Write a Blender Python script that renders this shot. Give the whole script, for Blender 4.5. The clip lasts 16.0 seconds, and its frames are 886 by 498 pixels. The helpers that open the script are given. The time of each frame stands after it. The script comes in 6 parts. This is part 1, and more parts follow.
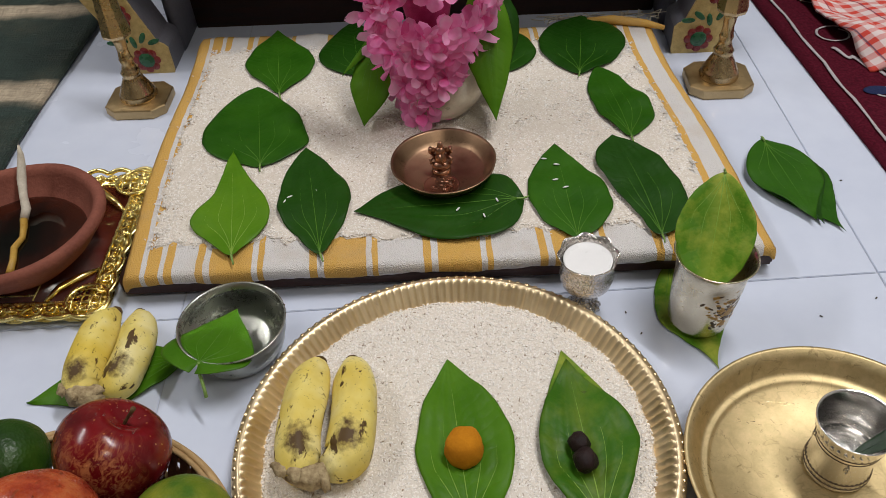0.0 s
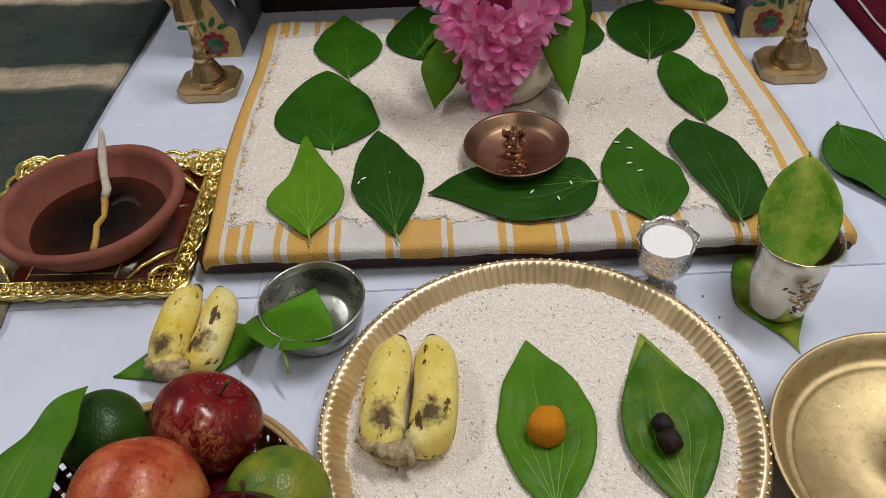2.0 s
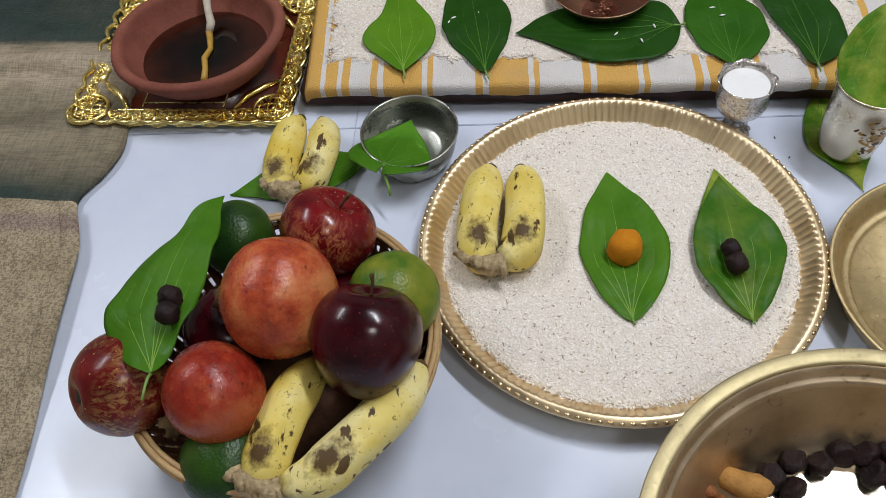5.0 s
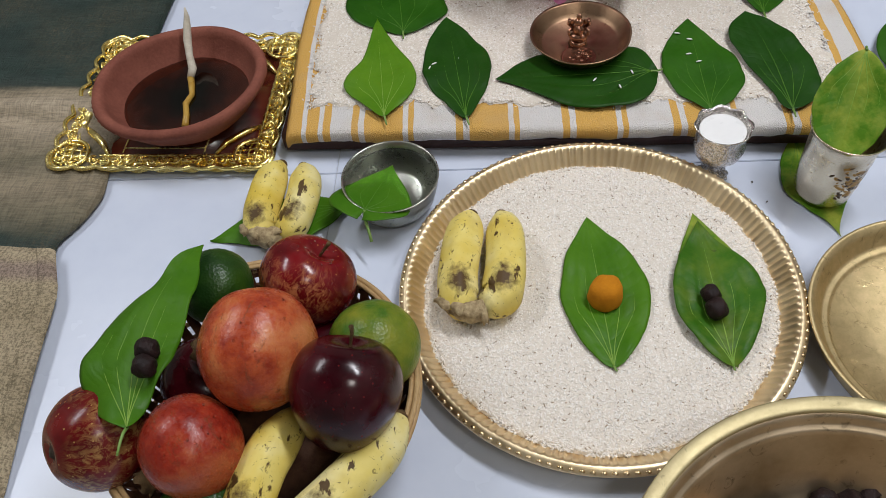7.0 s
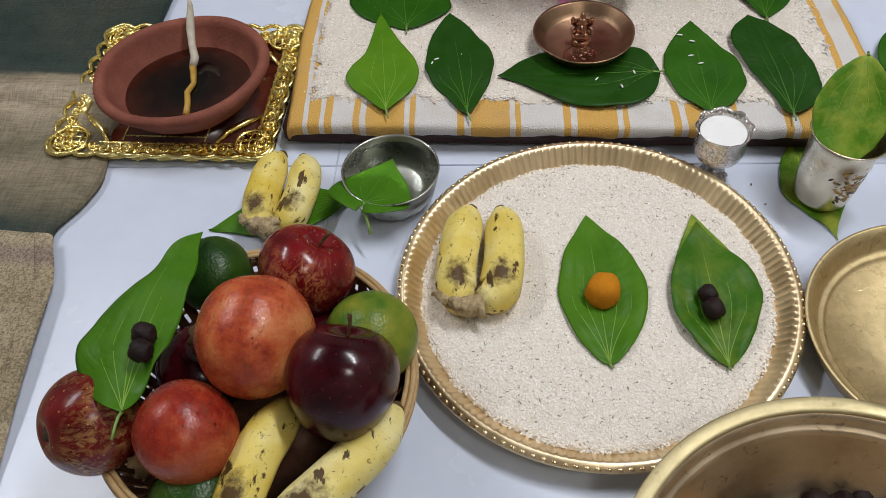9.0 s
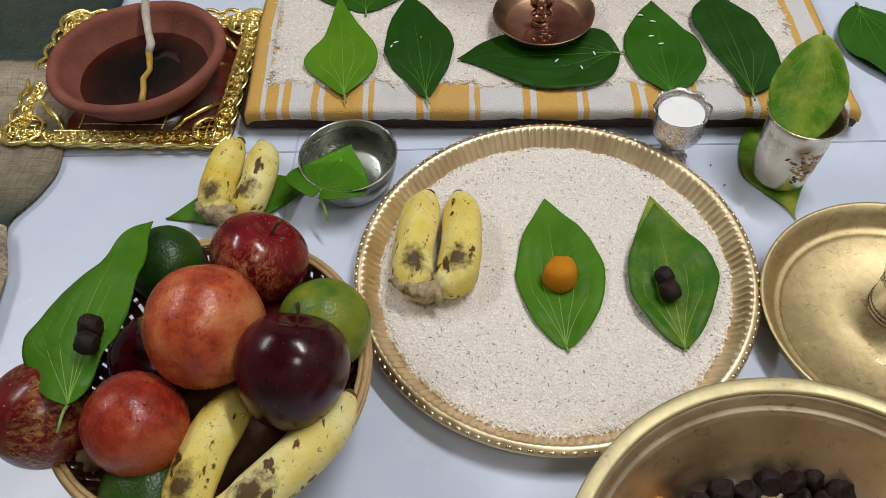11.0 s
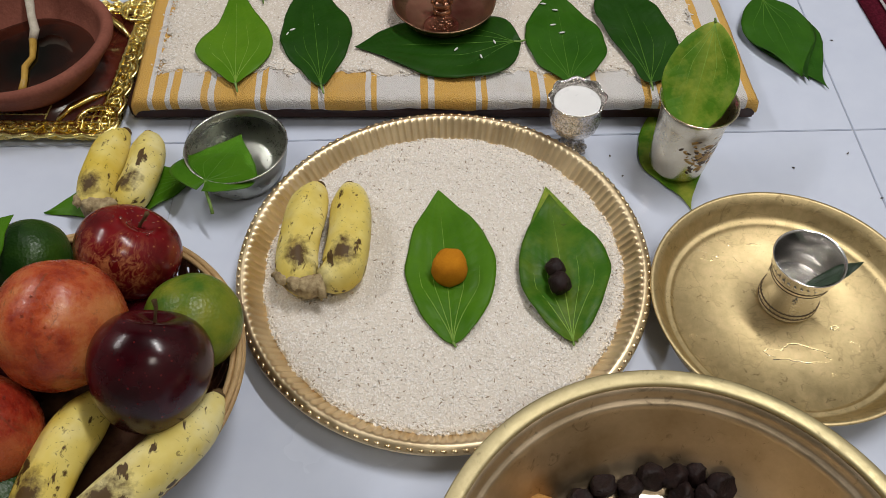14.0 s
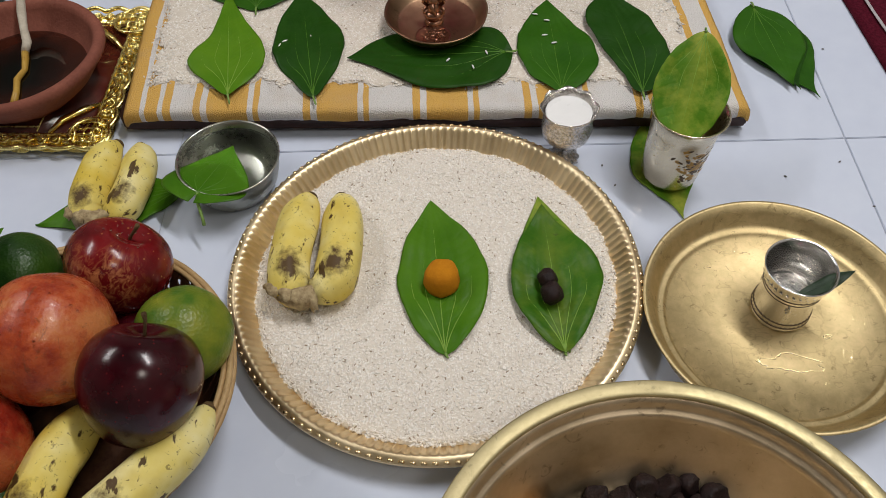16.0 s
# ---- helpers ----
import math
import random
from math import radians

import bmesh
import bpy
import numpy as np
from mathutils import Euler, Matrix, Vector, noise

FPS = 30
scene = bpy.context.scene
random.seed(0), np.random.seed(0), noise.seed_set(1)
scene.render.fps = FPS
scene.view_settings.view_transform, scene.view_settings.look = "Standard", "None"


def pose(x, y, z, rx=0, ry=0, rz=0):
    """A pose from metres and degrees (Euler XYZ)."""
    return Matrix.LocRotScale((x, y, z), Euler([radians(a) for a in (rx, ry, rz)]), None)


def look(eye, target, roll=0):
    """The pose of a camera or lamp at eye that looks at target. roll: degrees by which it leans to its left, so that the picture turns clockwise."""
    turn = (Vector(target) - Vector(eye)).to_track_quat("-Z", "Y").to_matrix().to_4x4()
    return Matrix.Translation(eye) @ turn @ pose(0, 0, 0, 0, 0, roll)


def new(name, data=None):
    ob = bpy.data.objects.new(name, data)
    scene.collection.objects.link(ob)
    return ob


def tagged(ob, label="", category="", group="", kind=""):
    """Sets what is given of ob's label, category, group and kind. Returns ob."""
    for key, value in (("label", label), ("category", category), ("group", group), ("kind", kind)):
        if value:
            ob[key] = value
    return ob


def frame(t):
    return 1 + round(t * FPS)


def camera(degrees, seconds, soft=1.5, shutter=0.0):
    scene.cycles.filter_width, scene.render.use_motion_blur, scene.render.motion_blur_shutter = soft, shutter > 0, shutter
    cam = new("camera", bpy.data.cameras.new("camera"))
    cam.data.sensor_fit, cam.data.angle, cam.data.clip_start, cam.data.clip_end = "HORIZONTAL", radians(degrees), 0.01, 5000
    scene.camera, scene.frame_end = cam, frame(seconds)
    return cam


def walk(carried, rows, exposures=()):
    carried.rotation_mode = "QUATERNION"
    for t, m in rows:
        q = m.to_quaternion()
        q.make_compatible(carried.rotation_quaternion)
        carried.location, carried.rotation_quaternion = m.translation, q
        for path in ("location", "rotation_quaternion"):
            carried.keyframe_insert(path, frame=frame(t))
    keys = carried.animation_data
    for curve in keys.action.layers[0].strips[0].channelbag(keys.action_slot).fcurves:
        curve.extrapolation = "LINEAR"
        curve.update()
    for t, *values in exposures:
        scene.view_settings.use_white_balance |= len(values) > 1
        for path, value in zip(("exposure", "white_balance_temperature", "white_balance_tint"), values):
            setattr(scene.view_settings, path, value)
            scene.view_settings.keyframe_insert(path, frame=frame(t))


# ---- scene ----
cam = camera(56.8, 16.0, soft=0.7)
PATH = [
    (0, (0.03, -0.028, 0.565), (-0.06, 1.406, -0.826), -4.1),
    (0.5, (0.007, -0.03, 0.559), (-0.061, 1.375, -0.862), -0.2),
    (1, (-0.005, -0.036, 0.565), (-0.152, 1.389, -0.831), -4.5),
    (1.5, (-0.009, -0.038, 0.568), (-0.194, 1.388, -0.822), -5.6),
    (2, (-0.009, -0.038, 0.564), (-0.18, 1.378, -0.838), -5.8),
    (2.5, (-0.01, -0.037, 0.561), (-0.204, 1.334, -0.882), -6.8),
    (3, (-0.032, -0.058, 0.56), (-0.265, 1.227, -0.955), -6.0),
    (3.5, (-0.045, -0.089, 0.6), (-0.293, 1.123, -0.972), -6.3),
    (4, (-0.047, -0.097, 0.599), (-0.317, 1.077, -0.997), -7.2),
    (4.2, (-0.047, -0.103, 0.598), (-0.335, 1.061, -1.003), -8.5),
    (6.3, (-0.044, -0.094, 0.603), (-0.278, 1.048, -1.022), -7.8),
    (6.5, (-0.043, -0.092, 0.603), (-0.277, 1.074, -1.005), -7.7),
    (7, (-0.043, -0.092, 0.606), (-0.275, 1.121, -0.966), -7.3),
    (7.5, (-0.044, -0.096, 0.605), (-0.291, 1.148, -0.941), -6.7),
    (8, (-0.049, -0.094, 0.604), (-0.293, 1.148, -0.944), -6.3),
    (8.5, (-0.047, -0.095, 0.602), (-0.277, 1.123, -0.968), -5.7),
    (8.7, (-0.048, -0.098, 0.602), (-0.267, 1.12, -0.969), -5.3),
    (10.8, (-0.021, -0.098, 0.608), (-0.25, 1.112, -0.968), -6.1),
    (11, (-0.021, -0.091, 0.599), (-0.207, 1.096, -0.999), -5.2),
    (11.5, (0.015, -0.079, 0.601), (-0.133, 1.147, -0.972), -4.9),
    (12, (0.028, -0.076, 0.581), (-0.052, 1.146, -1.001), -2.2),
    (12.5, (0.033, -0.076, 0.584), (-0.104, 1.115, -1.016), -5.3),
    (13, (0.035, -0.08, 0.584), (-0.086, 1.109, -1.02), -4.1),
    (13.5, (0.037, -0.078, 0.581), (-0.078, 1.116, -1.019), -3.4),
    (14, (0.036, -0.077, 0.578), (-0.047, 1.11, -1.029), -1.7),
    (14.5, (0.035, -0.078, 0.58), (-0.063, 1.112, -1.025), -2.1),
    (15, (0.036, -0.079, 0.578), (-0.061, 1.117, -1.022), -1.2),
    (15.5, (0.038, -0.078, 0.579), (-0.06, 1.123, -1.017), -1.6),
    (16, (0.041, -0.075, 0.578), (-0.038, 1.13, -1.017), -1.8),
]
walk(cam, [(t, look(eye, target, roll)) for t, eye, target, roll in PATH], [(0.0, 0.02, 6350, 11), (2.5, 0.02, 6300, 11), (4.0, 0.12, 5950, 10), (8.5, 0.10, 6100, 10), (11.5, 0.07, 6200, 9), (12.5, -0.06, 6400, 10), (16.0, -0.06, 6400, 10)])

# ---- light ----
world = bpy.data.worlds.new("world")
scene.world = world
world.use_nodes = True
world.node_tree.nodes["Background"].inputs[0].default_value = (0.8, 0.86, 1.0, 1)
world.node_tree.nodes["Background"].inputs[1].default_value = 0.035


def lamp(name, eye, target, sx, sy, watts, colour):
    data = bpy.data.lights.new(name, "AREA")
    data.shape, data.size, data.size_y = "RECTANGLE", sx, sy
    data.energy, data.color = watts, colour
    ob = new(name, data)
    ob.matrix_world = look(eye, target)
    return ob


lamp("ceiling_tube_light", (0.80, 0.78, 2.55), (0.70, 0.70, 0), 1.2, 0.10, 42, (1.0, 0.97, 0.95))
lamp("side_tube_light", (-1.62, 0.9, 2.1), (0.0, 0.4, 0), 1.2, 0.08, 17, (1.0, 0.97, 0.95))
# added fill without a known fixture, lifts the surfaces that face the camera
lamp("rear_ceiling_light", (0.80, -0.85, 2.55), (0.75, -0.7, 0), 0.45, 0.45, 11.5, (1.0, 0.93, 0.82))


# ---- materials ----
class Nodes:
    def __init__(self, name):
        self.mat = bpy.data.materials.new(name)
        self.mat.use_nodes = True
        self.t = self.mat.node_tree
        self.bsdf = self.t.nodes["Principled BSDF"]
        self.coord = self.t.nodes.new("ShaderNodeTexCoord")

    def add(self, kind, **values):
        n = self.t.nodes.new("ShaderNode" + kind)
        for k, v in values.items():
            if k in n.inputs:
                n.inputs[k].default_value = v
        return n

    def link(self, a, b):
        self.t.links.new(a, b)

    def mapped(self, scale=(1, 1, 1), out="Object", shift=True):
        m = self.add("Mapping")
        m.inputs["Scale"].default_value = scale
        self.link(self.coord.outputs[out], m.inputs[0])
        if shift:
            info = self.add("ObjectInfo")
            mul = self.t.nodes.new("ShaderNodeVectorMath")
            mul.operation = "SCALE"
            mul.inputs[0].default_value = (37.0, 19.0, 53.0)
            self.link(info.outputs["Random"], mul.inputs["Scale"])
            self.link(mul.outputs[0], m.inputs["Location"])
        return m.outputs[0]

    def noise(self, vec, scale, detail=4.0, rough=0.55, distort=0.0):
        n = self.add("TexNoise", Scale=scale, Detail=detail, Roughness=rough, Distortion=distort)
        self.link(vec, n.inputs["Vector"])
        return n.outputs["Fac"]

    def ramp(self, fac, stops, mode="LINEAR"):
        r = self.add("ValToRGB")
        r.color_ramp.interpolation = mode
        e = r.color_ramp.elements
        while len(e) < len(stops):
            e.new(0.5)
        for el, (p, c) in zip(e, stops):
            el.position = p
            el.color = (*c, 1) if len(c) == 3 else c
        self.link(fac, r.inputs[0])
        return r.outputs[0]

    def mask(self, fac, lo, hi):
        return self.ramp(fac, [(lo, (0, 0, 0)), (hi, (1, 1, 1))])

    def mix(self, fac, a, b, blend="MIX"):
        m = self.t.nodes.new("ShaderNodeMix")
        m.data_type, m.blend_type = "RGBA", blend
        for sock, v in ((m.inputs[0], fac), (m.inputs[6], a), (m.inputs[7], b)):
            if isinstance(v, (int, float)):
                sock.default_value = v
            elif isinstance(v, tuple):
                sock.default_value = (*v, 1)
            else:
                self.link(v, sock)
        return m.outputs[2]

    def math(self, op, a, b=0.0, c=0.0):
        m = self.t.nodes.new("ShaderNodeMath")
        m.operation = op
        for sock, v in zip(m.inputs, (a, b, c)):
            if isinstance(v, (int, float)):
                sock.default_value = v
            else:
                self.link(v, sock)
        return m.outputs[0]

    def bump(self, height, strength=0.3, dist=0.001):
        b = self.add("Bump", Strength=strength, Distance=dist)
        self.link(height, b.inputs["Height"])
        self.link(b.outputs[0], self.bsdf.inputs["Normal"])

    def done(self, colour=None, rough=0.5, metal=0.0, **more):
        for key, v in (("Base Color", colour), ("Roughness", rough), ("Metallic", metal), *more.items()):
            key = key.replace("_", " ")
            if v is None:
                continue
            if isinstance(v, tuple):
                self.bsdf.inputs[key].default_value = (*v, 1) if len(v) == 3 else v
            elif isinstance(v, (int, float)):
                self.bsdf.inputs[key].default_value = v
            else:
                self.link(v, self.bsdf.inputs[key])
        return self.mat


def simple(name, c1, c2, scale, rough=0.5, metal=0.0, bump=0.2, dist=0.0006, bscale=None, rvar=0.12, stretch=(1, 1, 1)):
    n = Nodes(name)
    v = n.mapped(stretch)
    big = n.noise(v, scale, 5)
    fine = n.noise(v, bscale or scale * 8, 6)
    f = n.mix(0.35, big, fine)
    col = n.ramp(f, [(0.32, c1), (0.68, c2)])
    r = n.ramp(big, [(0.3, (rough - rvar,) * 3), (0.7, (rough + rvar,) * 3)])
    n.bump(fine, bump, dist)
    return n.done(col, r, metal, Specular_IOR_Level=0.12 if rough > 0.7 else (0.3 if rough > 0.4 else 0.5))


def brass(name, bright, dark, rough, spots=0.35, metal=1.0):
    n = Nodes(name)
    v = n.mapped()
    big = n.noise(v, 18, 6, 0.6)
    fine = n.noise(v, 260, 5, 0.7)
    mark = n.mask(n.noise(v, 75, 6, 0.7, 1.2), 0.60, 0.72)
    col = n.ramp(big, [(0.3, dark), (0.62, bright)])
    col = n.mix(n.math("MULTIPLY", mark, spots), col, tuple(c * 0.35 for c in dark))
    r = n.ramp(n.mix(0.4, big, fine), [(0.3, (rough * 0.7,) * 3), (0.72, (min(1, rough * 1.5),) * 3)])
    scratch = n.noise(n.mapped((900, 60, 200)), 1.0, 3)
    n.bump(n.mix(0.35, n.mix(0.5, fine, big), scratch), 0.14, 0.0006)
    return n.done(col, r, metal)


M = {}
M["brass"] = brass("polished_brass", (0.84, 0.66, 0.40), (0.64, 0.47, 0.24), 0.27, 0.25)
M["brass_plate"] = brass("bright_worn_brass", (0.93, 0.77, 0.50), (0.76, 0.58, 0.33), 0.38, 0.25)
M["brass_old"] = brass("dull_brass", (0.58, 0.50, 0.29), (0.42, 0.355, 0.19), 0.52, 0.6)
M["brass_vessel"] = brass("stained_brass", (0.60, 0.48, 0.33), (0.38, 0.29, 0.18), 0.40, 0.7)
M["brass_dark"] = brass("aged_brass", (0.62, 0.46, 0.25), (0.38, 0.27, 0.13), 0.25, 0.45)
M["copper"] = brass("worn_copper", (0.31, 0.20, 0.12), (0.15, 0.09, 0.05), 0.36, 0.8)
M["copper_red"] = brass("reddish_copper", (0.36, 0.19, 0.12), (0.17, 0.08, 0.05), 0.28, 0.4)
M["gold"] = brass("gilt_plastic", (1.0, 0.84, 0.34), (0.88, 0.66, 0.16), 0.24, 0.05)
M["brass_base"] = brass("worn_cast_brass", (0.58, 0.43, 0.23), (0.34, 0.24, 0.11), 0.40, 0.6)
M["steel"] = brass("stainless_steel", (0.47, 0.475, 0.42), (0.35, 0.36, 0.315), 0.28, 0.2)
M["silver"] = brass("tarnished_silver", (0.80, 0.72, 0.55), (0.56, 0.48, 0.34), 0.24, 0.35, 1.0)
M["silver_shiny"] = brass("bright_silver", (0.80, 0.78, 0.76), (0.58, 0.56, 0.53), 0.16, 0.5, 1.0)
# paler than the vessel's walls: a lamp's mirrored glare put into the colour
M["brass_bottom"] = brass("lamp_glare_brass", (0.95, 0.88, 0.72), (0.84, 0.74, 0.52), 0.22, 0.15)
n = Nodes("water_marked_brass")
v = n.mapped()
cloud = n.mix(0.6, n.noise(v, 14, 6, 0.65, 0.3), n.noise(v, 130, 6, 0.7, 0.4))
col = n.ramp(cloud, [(0.30, (0.42, 0.33, 0.165)), (0.5, (0.56, 0.445, 0.235)), (0.70, (0.70, 0.55, 0.31))])
ring = n.noise(v, 34, 4, 0.5, 0.5)
tide = n.ramp(ring, [(0.555, (0, 0, 0)), (0.57, (1, 1, 1)), (0.585, (0, 0, 0))])
fleck = n.mask(n.noise(v, 120, 6, 0.75, 0.8), 0.60, 0.64)
col = n.mix(n.math("MULTIPLY", n.math("MAXIMUM", n.math("MULTIPLY", tide, 0.5), fleck), 0.5), col, (0.17, 0.12, 0.05))
wear = n.ramp(n.mix(0.5, cloud, ring), [(0.36, (0.44,) * 3), (0.62, (0.60,) * 3)])
n.bump(n.mix(0.5, n.noise(v, 40, 4), n.noise(n.mapped((700, 50, 200)), 1.0, 3)), 0.16, 0.0008)
M["brass_wet"] = n.done(col, wear, 1.0)
M["terracotta"] = simple("terracotta", (0.16, 0.052, 0.036), (0.27, 0.098, 0.066), 30, 0.75, 0, 0.5, 0.0012, 320)
M["red_lacquer"] = simple("dark_red_lacquer", (0.055, 0.009, 0.006), (0.125, 0.024, 0.012), 22, 0.16, 0, 0.15, 0.001, 60, 0.05)
M["wood_dark"] = simple("dark_stained_wood", (0.020, 0.009, 0.007), (0.075, 0.030, 0.020), 14, 0.45, 0, 0.25, 0.0008, 150, 0.1, (1, 9, 9))
M["grey_paint"] = simple("grey_paint", (0.10, 0.10, 0.12), (0.15, 0.15, 0.17), 12, 0.45, 0, 0.15, 0.0005, 200)
M["wall_paint"] = simple("cream_wall_paint", (0.29, 0.28, 0.255), (0.34, 0.325, 0.295), 3, 0.8, 0, 0.2, 0.001, 140)
M["ceiling_paint"] = simple("white_ceiling_paint", (0.30, 0.30, 0.30), (0.35, 0.35, 0.35), 3, 0.85, 0, 0.2, 0.001, 140)
M["tile"] = simple("white_floor_tile", (0.56, 0.61, 0.73), (0.62, 0.67, 0.78), 5, 0.24, 0, 0.05, 0.0004, 40, 0.05)
M["grout"] = simple("grey_grout", (0.42, 0.44, 0.49), (0.52, 0.54, 0.60), 60, 0.85, 0, 0.3)
M["turmeric"] = simple("turmeric_paste", (0.43, 0.155, 0.006), (0.55, 0.22, 0.012), 90, 0.85, 0, 0.6, 0.0008, 700)
M["areca"] = simple("dark_areca_nut", (0.005, 0.003, 0.003), (0.024, 0.009, 0.008), 110, 0.6, 0, 0.8, 0.0015, 420)
M["almond"] = simple("brown_almond", (0.18, 0.06, 0.02), (0.32, 0.13, 0.045), 120, 0.65, 0, 0.8, 0.001, 300, 0.1, (1, 1, 4))
M["root"] = simple("dry_turmeric_root", (0.36, 0.18, 0.05), (0.55, 0.30, 0.09), 110, 0.75, 0, 0.8, 0.001, 300)
M["cane"] = simple("pale_cane", (0.34, 0.21, 0.09), (0.55, 0.38, 0.18), 60, 0.5, 0, 0.5, 0.001, 300, 0.1, (1, 1, 4))
M["cane_dark"] = simple("brown_cane", (0.06, 0.022, 0.012), (0.17, 0.075, 0.035), 60, 0.5, 0, 0.5, 0.001, 300)
M["milk"] = simple("milk", (0.78, 0.78, 0.77), (0.82, 0.82, 0.81), 20, 0.3, 0, 0.05)
M["stalk"] = simple("leaf_stalk", (0.12, 0.24, 0.04), (0.24, 0.36, 0.10), 120, 0.45, 0, 0.2)
M["stub"] = simple("dry_stalk", (0.05, 0.028, 0.012), (0.17, 0.11, 0.05), 160, 0.8, 0, 0.8, 0.001)
M["stem_stub"] = simple("withered_banana_stem", (0.13, 0.075, 0.035), (0.58, 0.47, 0.27), 110, 0.8, 0, 0.9, 0.0015, 300)
M["crumb"] = simple("dark_crumb", (0.03, 0.025, 0.02), (0.10, 0.08, 0.06), 400, 0.8)
M["wick_dry"] = simple("cotton_wick", (0.50, 0.44, 0.34), (0.70, 0.65, 0.54), 120, 0.9, 0, 0.6, 0.001, 500)
M["wick_wet"] = simple("oily_wick", (0.36, 0.20, 0.03), (0.52, 0.33, 0.06), 120, 0.35, 0, 0.5, 0.001, 500)
M["clay_pot"] = simple("cream_metal_pot", (0.50, 0.43, 0.33), (0.66, 0.58, 0.46), 40, 0.35, 0.3, 0.2)
M["white_rice_bed"] = simple("cream_grain", (0.64, 0.58, 0.50), (0.75, 0.69, 0.61), 260, 0.7, 0, 0.6, 0.001, 600)
M["red_mat_line"] = simple("white_woven_line", (0.34, 0.30, 0.32), (0.55, 0.52, 0.52), 300, 0.95, 0, 0.6, 0.001)
M["blue_motif"] = simple("navy_woven_motif", (0.012, 0.018, 0.06), (0.03, 0.04, 0.10), 300, 0.95, 0, 0.6, 0.001)
M["paint_red"] = simple("red_enamel", (0.16, 0.012, 0.012), (0.27, 0.03, 0.025), 120, 0.3, 0, 0.4)
M["paint_green"] = simple("green_enamel", (0.008, 0.07, 0.025), (0.03, 0.16, 0.06), 120, 0.3, 0, 0.4)
M["paint_gold"] = simple("gilded_paint", (0.42, 0.28, 0.08), (0.72, 0.55, 0.22), 140, 0.4, 0.25, 0.6, 0.001)
M["decal_dark"] = simple("brown_print", (0.05, 0.03, 0.015), (0.13, 0.08, 0.035), 300, 0.4, 0.2, 0.3)
M["decal_gold"] = simple("ochre_print", (0.36, 0.20, 0.04), (0.52, 0.32, 0.08), 300, 0.4, 0.2, 0.3)
# dark pink that stands in for shade between the blossoms
M["petal_gap"] = simple("shaded_gap_pink", (0.30, 0.02, 0.10), (0.48, 0.06, 0.20), 120, 0.7, 0, 0.5)
M["leaf_tip_dark"] = simple("wilted_leaf", (0.012, 0.028, 0.014), (0.03, 0.06, 0.028), 90, 0.4, 0, 0.4)


def leaf_mat(name, dark, light, yellow=0.0):
    n = Nodes(name)
    v = n.mapped()
    big = n.noise(v, 22, 4)
    fine = n.noise(v, 420, 3)
    info = n.add("ObjectInfo")
    f = n.math("ADD", n.math("MULTIPLY", big, 0.75), n.math("MULTIPLY", info.outputs["Random"], 0.25))
    col = n.ramp(f, [(0.3, dark), (0.75, light)])
    col = n.mix(n.math("MULTIPLY", fine, 0.25), col, light)
    # cross veins run obliquely from the ribs towards the margin
    sep = n.add("SeparateXYZ")
    n.link(n.coord.outputs["UV"], sep.inputs[0])
    across = n.math("ABSOLUTE", sep.outputs[0])
    wob = n.math("MULTIPLY", n.noise(v, 45, 4), 0.022)
    step = n.math("DIVIDE", n.math("ADD", n.math("SUBTRACT", sep.outputs[1], n.math("MULTIPLY", across, 0.75)), wob), 0.0105)
    tri = n.math("ABSOLUTE", n.math("SUBTRACT", n.math("FRACT", step), 0.5))
    lines = n.ramp(tri, [(0.0, (1, 1, 1)), (0.10, (0, 0, 0))])
    net = n.add("TexVoronoi", Scale=210)
    net.feature = "DISTANCE_TO_EDGE"
    n.link(n.mapped((1.0, 0.7, 1.0)), net.inputs["Vector"])
    mesh = n.ramp(net.outputs["Distance"], [(0.0, (1, 1, 1)), (0.12, (0, 0, 0))])
    both = n.math("MAXIMUM", lines, n.math("MULTIPLY", mesh, 0.45))
    if yellow:
        rib = n.math("MAXIMUM", n.math("MULTIPLY", lines, 0.22), n.mask(n.math("SUBTRACT", 0.011, across), 0.0, 0.010))
        pale = n.math("MULTIPLY", n.math("ADD", n.mask(n.noise(v, 38, 5, 0.65), 0.44, 0.66), n.math("MULTIPLY", rib, 0.65)), yellow)
        col = n.mix(n.math("MINIMUM", pale, 1.0), col, (0.34, 0.38, 0.05))
    spot = n.mask(n.noise(v, 140, 3), 0.72, 0.75)
    col = n.mix(n.math("MULTIPLY", spot, 0.45), col, (0.03, 0.035, 0.01))
    col = n.mix(n.math("MULTIPLY", both, 0.10), col, light)
    puff = n.ramp(tri, [(0.0, (0, 0, 0)), (0.3, (1, 1, 1))])
    n.bump(n.mix(0.35, n.mix(0.4, puff, net.outputs["Distance"]), n.noise(v, 75, 5)), 0.24, 0.0013)
    r = n.ramp(big, [(0.3, (0.36,) * 3), (0.7, (0.52,) * 3)])
    return n.done(col, r, 0.0, Specular_IOR_Level=0.15)


M["leaf_dark"] = leaf_mat("dark_green_leaf", (0.007, 0.038, 0.002), (0.018, 0.072, 0.004))
M["leaf_deep"] = leaf_mat("deep_green_leaf", (0.014, 0.068, 0.003), (0.036, 0.125, 0.005))
M["leaf_mid"] = leaf_mat("green_leaf", (0.036, 0.122, 0.003), (0.082, 0.205, 0.007))
M["leaf_light"] = leaf_mat("light_green_leaf", (0.065, 0.175, 0.005), (0.125, 0.26, 0.010))
M["leaf_yellow"] = leaf_mat("yellowing_leaf", (0.032, 0.125, 0.005), (0.095, 0.22, 0.010), 0.60)
M["leaf_patched"] = leaf_mat("patchy_dark_leaf", (0.016, 0.072, 0.003), (0.044, 0.135, 0.006), 0.17)
